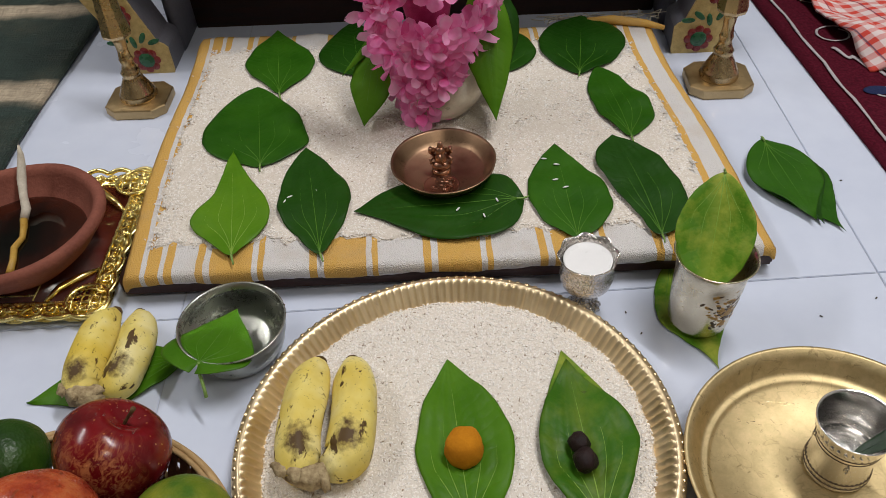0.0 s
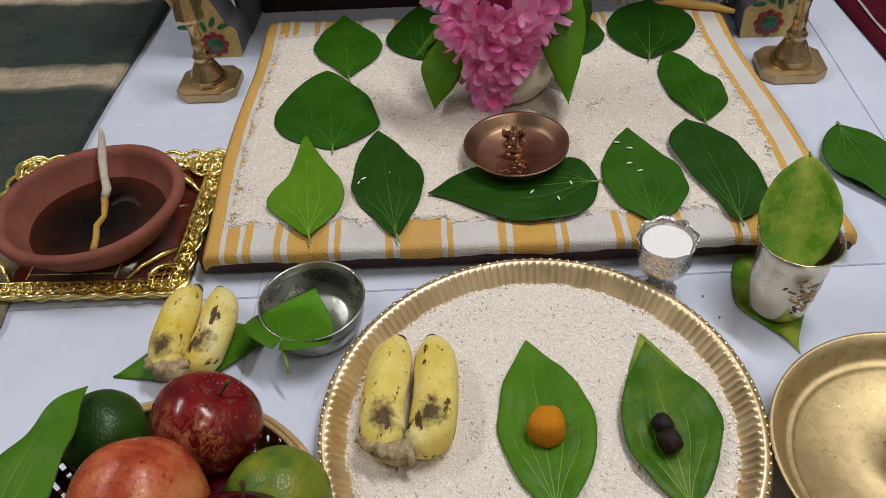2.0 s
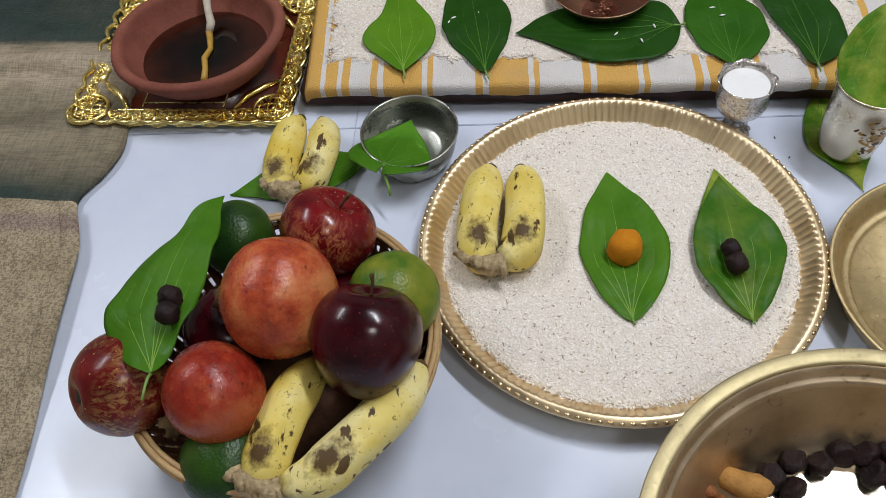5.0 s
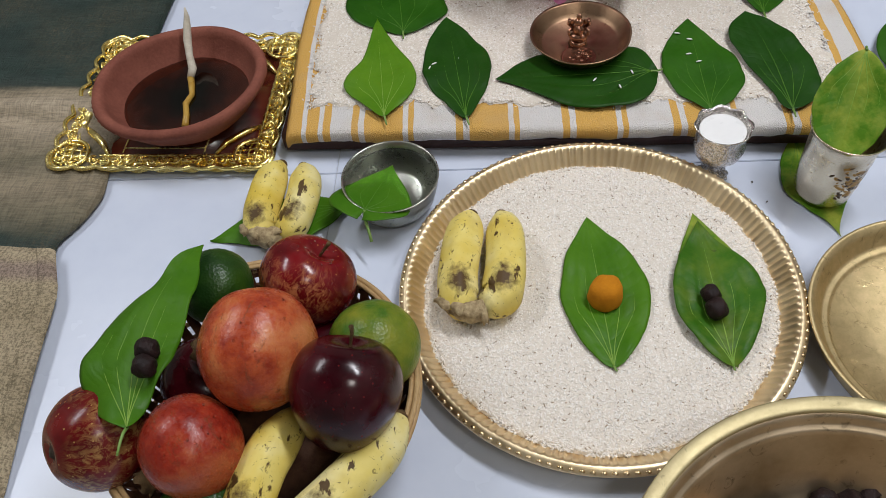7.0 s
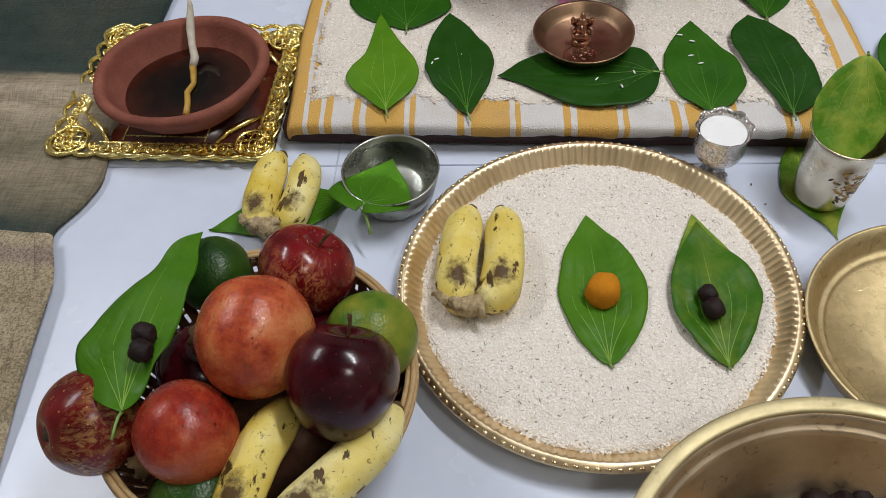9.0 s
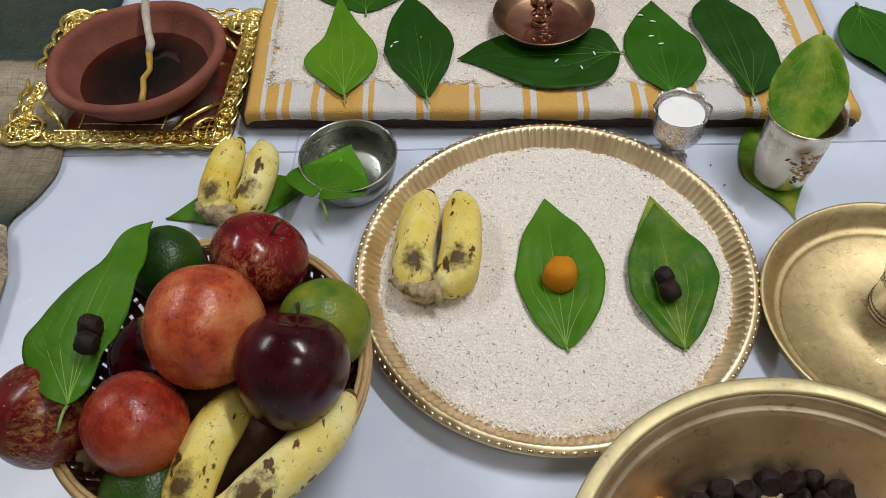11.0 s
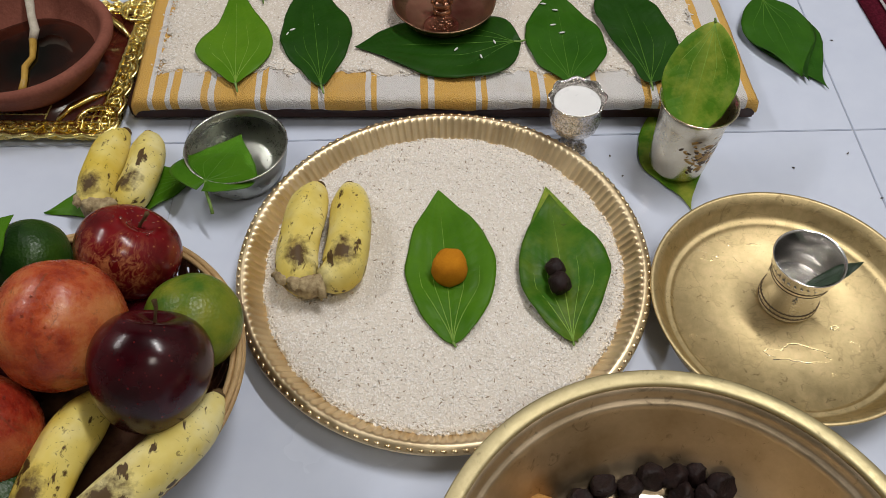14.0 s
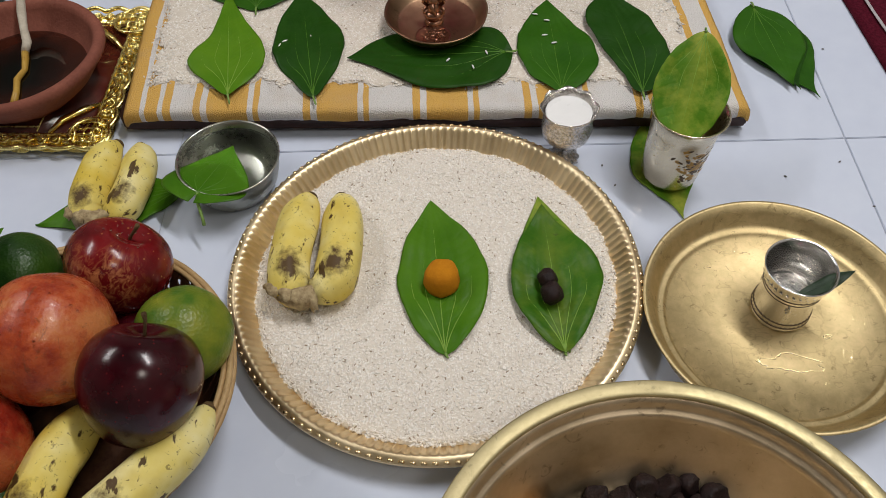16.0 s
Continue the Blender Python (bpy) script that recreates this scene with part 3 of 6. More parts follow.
def cloth_corner(u, v):
    """Plan of the cloth: u, v from 0 to 1, left to right and front to back."""
    fl, fr, bl, br = Vector((-0.307, 0.494)), Vector((0.304, 0.512)), Vector((-0.331, 0.932)), Vector((0.257, 0.925))
    p = fl.lerp(fr, u).lerp(bl.lerp(br, u), v)
    p.x += 0.004 * math.sin(7 * v + 2) * (1 - 2 * u)
    if u > 0.8:
        p.x += 0.005 * math.sin(math.pi * v) * (u - 0.8) / 0.2 * -1
    return p


def striped_cloth():
    bm = bmesh.new()
    uv = bm.loops.layers.uv.new("UVMap")
    nu, nv = 130, 80
    grid, uvs = [], {}
    for j in range(-4, nv + 1):
        row = []
        for i in range(nu + 1):
            u, v = i / nu, max(j, 0) / nv
            p = cloth_corner(u, v)
            z = B - 0.0010 + 0.0011 * noise.noise(Vector((p.x * 26, p.y * 34, 1))) + 0.0006 * noise.noise(Vector((p.x * 120, p.y * 120, 4)))
            edge = min(u, 1 - u) * 0.61
            if edge < 0.008:
                z -= 0.006 * (1 - edge / 0.008) ** 2
            if v > 0.97:
                z -= 0.004 * (v - 0.97) / 0.03 + 0.003 * noise.noise(Vector((p.x * 25, 3, 0)))
            y = p.y
            if j < 0:
                k = -j / 4
                y += 0.004 * (1 - math.sqrt(max(0, 1 - k * k))) - 0.004 * math.sin(k * 1.5)
                z -= 0.015 * k + 0.0012 * math.sin(p.x * 55) * k + 0.0020 * noise.noise(Vector((p.x * 70, 2, 0))) * k
            elif v < 0.02:
                z -= 0.0012 * (1 - v / 0.02)
            vert = bm.verts.new((p.x, y, z))
            uvs[vert] = (-0.306 + 0.612 * u, p.y)
            row.append(vert)
        grid.append(row)
    for a, b in zip(grid, grid[1:]):
        for i in range(nu):
            f = bm.faces.new((a[i], a[i + 1], b[i + 1], b[i]))
            for l in f.loops:
                l[uv].uv = uvs[l.vert]
    ob = part("striped_cloth", bm, "cloth")
    ob.modifiers.new("thickness", "SOLIDIFY").thickness = 0.0018
    tagged(ob, "white cotton cloth with yellow stripes spread over the board", "cloth")
    # twisted fringe of the back edge
    bm = bmesh.new()
    rnd = random.Random(4)
    for k in range(26):
        x = 0.12 + 0.15 * rnd.random()
        y = 0.925 + 0.012 * rnd.random()
        pts = [(x + 0.006 * s * rnd.uniform(-1, 1), y + 0.005 * s, B - 0.004 + 0.01 * math.sin(s) * rnd.random()) for s in range(5)]
        tube(pts, 0.0006, 5, bm)
    part("fringe", bm, "wick_dry", ob, "loose white threads")
    bm = tube([(0.17, 0.928, B), (0.205, 0.922, B + 0.004), (0.245, 0.910, B + 0.004), (0.268, 0.902, B + 0.001)], [0.004, 0.006, 0.005, 0.003], 8)
    part("rolled_hem", bm, "cloth", ob, "rolled brown end of the cloth")


def rice_mesh(name, count, place, seed):
    """Many single grains, each six points, in one mesh. place(rng, n) gives x, y, z."""
    rng = np.random.default_rng(seed)
    x, y, z = place(rng, count)
    n = len(x)
    a = rng.uniform(0, 2 * np.pi, n)
    tilt = rng.normal(0, 0.09, n)
    ln = rng.uniform(0.0019, 0.0028, n)
    wd = rng.uniform(0.0006, 0.0009, n)
    d = np.stack([np.cos(a) * np.cos(tilt), np.sin(a) * np.cos(tilt), np.sin(tilt)], 1)
    s = np.stack([-np.sin(a), np.cos(a), np.zeros(n)], 1)
    u = np.cross(d, s)
    c = np.stack([x, y, z], 1)
    L, Wd = ln[:, None], wd[:, None]
    p = np.stack([c - d * L, c + d * L, c + s * Wd, c + u * Wd, c - s * Wd, c - u * Wd], 1).reshape(-1, 3)
    tri = np.array([(0, 3, 2), (0, 4, 3), (0, 5, 4), (0, 2, 5), (1, 2, 3), (1, 3, 4), (1, 4, 5), (1, 5, 2)])
    f = (tri[None] + 6 * np.arange(n)[:, None, None]).reshape(-1, 3)
    me = bpy.data.meshes.new(name)
    me.vertices.add(len(p))
    me.vertices.foreach_set("co", p.ravel())
    me.loops.add(f.size)
    me.loops.foreach_set("vertex_index", f.ravel())
    me.polygons.add(len(f))
    me.polygons.foreach_set("loop_start", np.arange(0, f.size, 3))
    me.polygons.foreach_set("loop_total", np.full(len(f), 3))
    me.polygons.foreach_set("use_smooth", np.ones(len(f), dtype=bool))
    me.update()
    me.validate()
    return me


def edge_wobble(t):
    return 0.006 * np.sin(23 * t) + 0.004 * np.sin(61 * t + 1) + 0.003 * np.sin(131 * t + 2)


def board_rice():
    def place(rng, n):
        u, v = rng.uniform(0, 1, n), rng.uniform(0, 1, n)
        e1, e2, e3, e4 = (rng.exponential(0.004, n) for _ in range(4))
        keep = (u > 0.043 + edge_wobble(v * 2) * 0.7 - e1) & (u < 0.925 + edge_wobble(v * 2 + 3) * 0.8 + e2) & (v > 0.088 + edge_wobble(u * 2 + 1) * 1.4 - e3)
        keep &= v < 0.90 + edge_wobble(u * 3) + e4
        out = np.zeros(n)
        out[(u < 0.045 + edge_wobble(v * 2) * 0.7) | (u > 0.923 + edge_wobble(v * 2 + 3) * 0.8) | (v < 0.090 + edge_wobble(u * 2 + 1) * 1.4)] = 0.0011
        out[(u < 0.036 + edge_wobble(v * 2) * 0.7) | (u > 0.934 + edge_wobble(v * 2 + 3) * 0.8) | (v < 0.077 + edge_wobble(u * 2 + 1) * 1.4)] += 0.0003
        out = np.where(out > 0.0012, 0.0013, np.where(out > 0, 0.0002, 0.0))
        u, v, out = u[keep], v[keep], out[keep]
        fl, fr, bl, br = (-0.307, 0.494), (0.304, 0.512), (-0.331, 0.932), (0.257, 0.925)
        x = (fl[0] * (1 - u) + fr[0] * u) * (1 - v) + (bl[0] * (1 - u) + br[0] * u) * v
        y = (fl[1] * (1 - u) + fr[1] * u) * (1 - v) + (bl[1] * (1 - u) + br[1] * u) * v
        x = x - np.where(u > 0.8, 0.005 * np.sin(np.pi * v) * (u - 0.8) / 0.2, 0) + 0.004 * np.sin(7 * v + 2) * (1 - 2 * u)
        return x, y, B + rng.uniform(0.0, 0.0006, len(u)) - out
    bm = bmesh.new()
    nu, nv = 90, 60
    rows = []
    for j in range(nv + 1):
        row = []
        for i in range(nu + 1):
            a, b = i / nu, j / nv
            u0, u1 = 0.037 + float(edge_wobble(b * 2)) * 0.7, 0.933 + float(edge_wobble(b * 2 + 3)) * 0.8
            u = u0 + (u1 - u0) * a
            v0, v1 = 0.078 + float(edge_wobble(u * 2 + 1)) * 1.4, 0.90 + float(edge_wobble(u * 3))
            q = cloth_corner(u, v0 + (v1 - v0) * b)
            rim = min(a, 1 - a) * 8 + 0.0 if min(a, 1 - a) < min(b, 1 - b) else min(b, 1 - b) * 8
            z = B - 0.0020 + 0.0026 * min(1, rim * 40) + 0.0007 * noise.noise(Vector((q.x * 45, q.y * 45, 7)))
            row.append(bm.verts.new((q.x, q.y, z)))
        rows.append(row)
    for a, b in zip(rows, rows[1:]):
        for i in range(nu):
            bm.faces.new((a[i], a[i + 1], b[i + 1], b[i]))
    sheet = tagged(part("rice_layer", bm, "rice_sheet"), "thin bed of raw white rice spread over the cloth", "rice", kind="stuff")
    me = rice_mesh("grains", 70000, place, 3)
    me.materials.append(M["rice"])
    ob = new("grains", me)
    ob.parent = sheet
    ob["kind"] = "stuff"


# ---- leaves ----
STATIONS = (0.0, 0.06, 0.18, 0.32, 0.46, 0.60, 0.74, 0.88, 1.0)


def along(values, s):
    """A smooth curve through half-widths given at STATIONS (zero at both ends)."""
    v = (0.0, *values, 0.0)
    i = 0
    while i < len(STATIONS) - 2 and s > STATIONS[i + 1]:
        i += 1
    a, b = STATIONS[i], STATIONS[i + 1]
    f = (s - a) / (b - a)

    def slope(k):
        if k <= 0:
            return 1.9 * v[1] / STATIONS[1]
        if k >= len(v) - 1:
            return (v[-1] - v[-2]) / (STATIONS[-1] - STATIONS[-2])
        return (v[k + 1] - v[k - 1]) / (STATIONS[k + 1] - STATIONS[k - 1])
    h = b - a
    m0, m1 = slope(i) * h, slope(i + 1) * h
    return max(0.0, (2 * f ** 3 - 3 * f * f + 1) * v[i] + (f ** 3 - 2 * f * f + f) * m0 + (3 * f * f - 2 * f ** 3) * v[i + 1] + (f ** 3 - f * f) * m1)


def leaf(name, base, tip, width, material, label, p=0.42, lobe=0.0, cup=0.0, wave=0.0015, stalk=0.012, seed=0, sharp=1.0,
         arch=0.0, vein="vein", group="betel leaves", roll=0.0, category="leaf", parent=None, veins=5, side=0.0, vr=0.00050, point=0.2, wedge=0.66,
         left=None, right=None, curl=0.0, puff=0.0008):
    """A betel leaf from its base to its tip, with sunken ribs and a stalk. left and right: half-widths in millimetres at STATIONS."""
    base, tip = Vector(base), Vector(tip)
    d = tip - base
    length = d.length
    d.normalize()
    xa = d.cross(Vector((0, 0, 1)))
    xa = xa.normalized() if xa.length > 1e-4 else Vector((1, 0, 0))
    za = xa.cross(d)
    m = Matrix((( *xa, 0), (*d, 0), (*za, 0), (0, 0, 0, 1))).transposed()
    m = Matrix.Translation(base) @ m @ Matrix.Rotation(radians(roll), 4, "Y")
    off = Vector((seed * 7.1, seed * 2.3, 0))
    ribs = [0.0, 0.34, -0.34, 0.66, -0.66][:veins]

    def w(s, u):
        if left:
            return along(right if u > 0 else left, s) * 0.001
        a = (s / p) if s < p else (1 - s) / (1 - p)
        v = math.sin(a * math.pi / 2)
        if s > p:
            v = (1 - point) * v + point * a * a * (3 - 2 * a)
        return (v ** (wedge if s < p else 1.02 * sharp)) * width / 2

    def rib_at(k, s):
        return k * min(1.0, (s / 0.34)) ** 0.8

    def at(s, u):
        ww = w(s, u)
        x = u * ww * (1 + 0.05 * noise.noise(Vector((s * 5, 3.1 * seed, 1 if u > 0 else 7)))) + side * s * (1 - s) * 4
        x += 0.0006 * u * abs(u) ** 3 * noise.noise(Vector((s * 14, seed, u))) * min(1, ww * 80)
        y = s * length - lobe * (abs(u) ** 1.5) * (1 - s) ** 3
        pv = Vector((x, y, 0)) * 32 + off
        z = cup * u * u * min(1.0, ww / (width / 2)) + arch * math.sin(math.pi * s) - curl * max(0.0, s - 0.8) ** 2 * 25
        z += wave * noise.noise(pv) * (0.4 + abs(u)) + 0.9 * wave * abs(u) * noise.noise(Vector((s * 6, seed * 3.3, 2 if u > 0 else 5)))
        near = min(abs(u - rib_at(k, s)) for k in ribs) * ww
        z += puff * (1 - math.exp(-(near / 0.005) ** 2)) * (1 - abs(u) ** 6) * min(1, s * 8)
        return Vector((x, y, z))

    ns, nu = 44, 24
    bm = bmesh.new()
    uv = bm.loops.layers.uv.new("UVMap")
    rows, flat = [], {}
    for i in range(ns + 1):
        s = 0.002 + 0.997 * i / ns
        ws = []
        for k in range(nu + 1):
            q = at(s, -1 + 2 * k / nu)
            vert = bm.verts.new(q)
            flat[vert] = (q.x, q.y)
            ws.append(vert)
        rows.append(ws)
    for a, b in zip(rows, rows[1:]):
        for k in range(nu):
            face = bm.faces.new((a[k], a[k + 1], b[k + 1], b[k]))
            for l in face.loops:
                l[uv].uv = flat[l.vert]
    ob = part(name, bm, material, parent)
    if not parent:
        tagged(ob, label, category, group)
    else:
        ob["label"] = label
    ob.matrix_basis = m
    skin = ob.modifiers.new("thickness", "SOLIDIFY")
    skin.thickness, skin.offset = 0.0005, 0.0
    for k in ribs:
        end = 0.92 if k == 0 else (0.80 if abs(k) < 0.5 else 0.62)
        pts, rr = [], []
        for i in range(19):
            s = 0.006 + (end - 0.006) * i / 18
            q = at(s, rib_at(k, s))
            q.z += 0.00012
            pts.append(q)
            rr.append((1.25 if k == 0 else 0.95) * vr * (1 - 0.92 * i / 18))
        part("vein", tube(pts, rr, 5), vein, ob)
    if stalk:
        q0 = at(0.01, 0)
        pts = [q0 + Vector((0.0005 * i * math.sin(seed), -stalk * i / 4, 0.0008 + (0.0012 * math.sin(i + seed)))) for i in range(5)]
        pts[0] = q0
        part("stalk", tube(pts, [0.0013, 0.0012, 0.0011, 0.001, 0.0009], 6), "stalk", ob)
    return ob


def stray_grains(points, z, seed):
    rnd = random.Random(seed)
    for x, y in points:
        bm = ball(0.001, 8, 6, sc=(3.4, 1, 1))
        ob = part("rice_grain", bm, "milk")
        ob.matrix_basis = pose(x, y, z, 0, 0, rnd.uniform(0, 180))
        tagged(ob, "single white rice grain on a betel leaf", "rice grain", "stray grains")


def board_leaves():
    z = B + 0.0035
    L = "betel leaf lying on the bed of rice"
    def on(b, t, w, mat, words, up=0.0, **k):
        leaf("betel_leaf", (*b, z + 0.2 * up), (*t, z + 0.001 + up), w, mat, words + " " + L, **k)
    on((-0.201, 0.511), (-0.230, 0.669), 0.080, "leaf_light", "small light green pointed", up=0.004, seed=1, vein="vein_light", wave=0.003,
       left=(11, 26, 40, 32, 18, 11, 5), right=(9, 28, 37, 33, 24, 14, 6))
    on((-0.118, 0.511), (-0.151, 0.670), 0.074, "leaf_dark", "dark green", up=0.003, seed=2, wave=0.0025, cup=-0.002,
       left=(9, 19, 30, 36, 33, 27, 16), right=(9, 20, 31, 37, 35, 26, 12))
    on((0.069, 0.582), (-0.092, 0.569), 0.094, "leaf_dark", "large dark green", seed=3, lobe=0.006, wave=0.002,
       left=(31, 47, 52, 50, 42, 26, 9), right=(33, 42, 42, 41, 38, 32, 18))
    on((0.121, 0.524), (0.111, 0.666), 0.078, "leaf_deep", "green", seed=4, wave=0.002,
       left=(11, 27, 34, 37, 35, 27, 15), right=(18, 33, 42, 41, 35, 23, 10))
    on((0.198, 0.523), (0.172, 0.674), 0.064, "leaf_dark", "dark green", up=0.004, seed=5, wave=0.002, side=0.004,
       left=(9, 13, 20, 26, 30, 32, 22), right=(20, 34, 38, 37, 34, 29, 17))
    on((-0.198, 0.648), (-0.226, 0.796), 0.112, "leaf_deep", "broad green", seed=6, wave=0.002, lobe=0.003,
       left=(18, 46, 61, 62, 54, 43, 26), right=(26, 50, 52, 48, 41, 30, 17))
    on((-0.199, 0.782), (-0.224, 0.929), 0.084, "leaf_deep", "pointed green", seed=7, wave=0.002,
       left=(8, 18, 32, 40, 37, 28, 13), right=(10, 28, 40, 45, 38, 24, 11))
    on((-0.108, 0.815), (-0.128, 0.945), 0.092, "leaf_dark", "dark green", p=0.4, seed=8)
    on((0.060, 0.808), (0.066, 0.925), 0.085, "leaf_dark", "dark green", p=0.42, seed=9)
    on((0.152, 0.803), (0.168, 0.934), 0.104, "leaf_dark", "broad dark green", seed=10, lobe=0.003,
       left=(15, 32, 46, 50, 50, 43, 28), right=(13, 34, 45, 52, 54, 47, 33))
    on((0.193, 0.676), (0.172, 0.814), 0.062, "leaf_deep", "green", seed=11, wave=0.0025, side=0.003,
       left=(7, 15, 23, 26, 26, 22, 12), right=(13, 30, 36, 34, 28, 21, 14))
    stray_grains([(0.098, 0.640), (0.110, 0.630), (0.107, 0.606), (0.116, 0.594), (0.186, 0.666), (0.172, 0.628), (0.208, 0.588), (0.01, 0.566), (0.035, 0.556),
                  (0.048, 0.578), (-0.132, 0.600), (-0.158, 0.592), (-0.162, 0.585), (-0.185, 0.765)], z + 0.0025, 2)


# ---- plates and vessels ----
PLATE = (0.008, 0.321)


def rice_plate():
    t = thing("brass_plate", (*PLATE, 0), "round brass plate with fluted wall and beaded rim", "plate", turn=0)
    prof = [(0, 0.0), (0.142, 0.0), (0.148, 0.001), (0.156, 0.010), (0.161, 0.019), (0.1645, 0.0225), (0.1700, 0.0228), (0.1716, 0.0240), (0.1708, 0.0252), (0.1675, 0.0275),
            (0.1655, 0.0284), (0.1638, 0.0280), (0.1622, 0.0262), (0.1606, 0.0240), (0.1582, 0.0208), (0.1558, 0.0178), (0.1534, 0.0150), (0.151, 0.012), (0.144, 0.004), (0, 0.004)]
    def wave(i, a, r, z):
        if 12 <= i <= 17:
            k = 0.5 + 0.5 * math.cos(a * 150)
            return r - 0.0011 * k ** 2, z + 0.0007 * k ** 2
        return r, z
    part("dish", lathe(prof, 1200, wave), "brass_plate", t)
    bead = mesh_of(ball(0.0021, 8, 6, sc=(1.3, 1, 0.85)), "bead")
    bead.materials.append(M["brass"])
    for k in range(132):
        a = 2 * math.pi * k / 132
        o = new("bead", bead)
        o.parent = t
        o.matrix_basis = pose(0.1690 * math.cos(a), 0.1690 * math.sin(a), 0.0257, 0, 0, math.degrees(a) + 90)


def plate_rice():
    prof = [(0.148, 0.0060), (0.1505, 0.0125), (0.146, 0.0148), (0.12, 0.0152), (0.06, 0.0156), (0, 0.0157)]
    bed = part("rice_heap", lathe(prof, 90), "white_rice_bed")
    bed.matrix_basis = pose(*PLATE, 0)
    tagged(bed, "raw white rice filling the brass plate", "rice", kind="stuff")
    def place(rng, n):
        r = 0.156 * np.sqrt(rng.uniform(0, 1, n))
        a = rng.uniform(0, 2 * np.pi, n)
        keep = r < 0.1510 + 0.35 * edge_wobble(a)
        r, a = r[keep], a[keep]
        z = np.interp(r, [0, 0.12, 0.146, 0.152, 0.157], [0.0157, 0.0152, 0.0148, 0.013, 0.010])
        return r * np.cos(a), r * np.sin(a), z + rng.uniform(-0.0008, 0.0001, len(r))
    me = rice_mesh("grains", 46000, place, 5)
    me.materials.append(M["rice"])
    ob = new("grains", me)
    ob.parent = bed
    ob["kind"] = "stuff"


def side_plate():
    t = thing("brass_plate", (0.285, 0.290, 0), "wet round brass plate with a smooth raised rim", "plate")
    prof = [(0, 0.0), (0.090, 0.0), (0.098, 0.004), (0.104, 0.018), (0.1085, 0.0275), (0.1095, 0.0285), (0.1090, 0.0295), (0.1065, 0.0290), (0.101, 0.022),
            (0.096, 0.0125), (0.093, 0.0098), (0.0905, 0.0102), (0.0885, 0.0085), (0.086, 0.0058), (0.04, 0.0050), (0, 0.0050)]
    part("dish", lathe(prof, 128), "brass_wet", t)
    rnd = random.Random(9)
    spots = [(0.008, -0.038, 0.024, 0.0075), (0.052, -0.030, 0.0045, 0.0055), (0.071, 0.010, 0.006, 0.014), (-0.074, -0.024, 0.004, 0.0022), (-0.058, 0.058, 0.016, 0.0040), (-0.022, 0.070, 0.013, 0.0022), (0.040, -0.012, 0.004, 0.002), (0.030, -0.056, 0.003, 0.002)]
    for x, y, a, b in spots:
        bm = bmesh.new()
        ring = []
        for k in range(44):
            q = 2 * math.pi * k / 44
            r = 1 + 0.55 * noise.noise(Vector((math.cos(q) * 1.7 + x * 90, math.sin(q) * 1.7, y * 90))) + 0.22 * noise.noise(Vector((math.cos(q) * 4.5, math.sin(q) * 4.5 + x * 70, y * 50)))
            ring.append((bm.verts.new((a * r * math.cos(q) - 0.0016 * math.cos(q), b * r * math.sin(q) - 0.0016 * math.sin(q), -0.0001)), bm.verts.new((a * r * math.cos(q) - 0.0006 * math.cos(q), b * r * math.sin(q) - 0.0006 * math.sin(q), 0.0008)), bm.verts.new((a * r * math.cos(q), b * r * math.sin(q), -0.0002))))
        for k in range(44):
            j = (k + 1) % 44
            bm.faces.new((ring[k][2], ring[k][0], ring[j][0], ring[j][2]))
            bm.faces.new((ring[k][0], ring[k][1], ring[j][1], ring[j][0]))
            bm.faces.new((ring[k][1], ring[k][2], ring[j][2], ring[j][1]))
        drop = part("water_drop", bm, "water")
        drop.matrix_basis = pose(0.285 + x, 0.290 + y, 0.0053, 0, 0, rnd.uniform(-20, 20))
        drop.visible_shadow = False
        tagged(drop, "thin spill of water drying on the brass plate", "water drop", "water drops")


def brass_vessel():
    t = thing("brass_vessel", (0.163, 0.036, 0), "wide deep brass vessel with a flat worn rim", "vessel")
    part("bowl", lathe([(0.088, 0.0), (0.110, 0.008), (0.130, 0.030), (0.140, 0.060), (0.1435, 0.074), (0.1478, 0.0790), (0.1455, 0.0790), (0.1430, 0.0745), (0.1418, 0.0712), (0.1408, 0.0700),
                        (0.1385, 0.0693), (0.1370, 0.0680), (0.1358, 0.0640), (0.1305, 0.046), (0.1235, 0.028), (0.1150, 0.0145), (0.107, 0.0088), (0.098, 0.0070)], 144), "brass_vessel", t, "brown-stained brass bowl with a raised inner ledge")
    # the bottom's pale colour carries the lamp's reflection
    part("base", lathe([(0.098, 0.0070), (0.090, 0.0067), (0, 0.0066), (0, 0.0), (0.088, 0.0)], 96), "brass_bottom", t, "brass bottom coloured pale for the lamp's glare")
    part("rim", lathe([(0.1478, 0.0788), (0.1545, 0.0800), (0.1565, 0.0812), (0.1566, 0.0822), (0.1556, 0.0828), (0.1520, 0.0830), (0.1480, 0.0829), (0.1464, 0.0825), (0.1455, 0.0815), (0.1455, 0.0789), (0.1478, 0.0788)], 144), "brass_old", t, "flat worn brass rim")


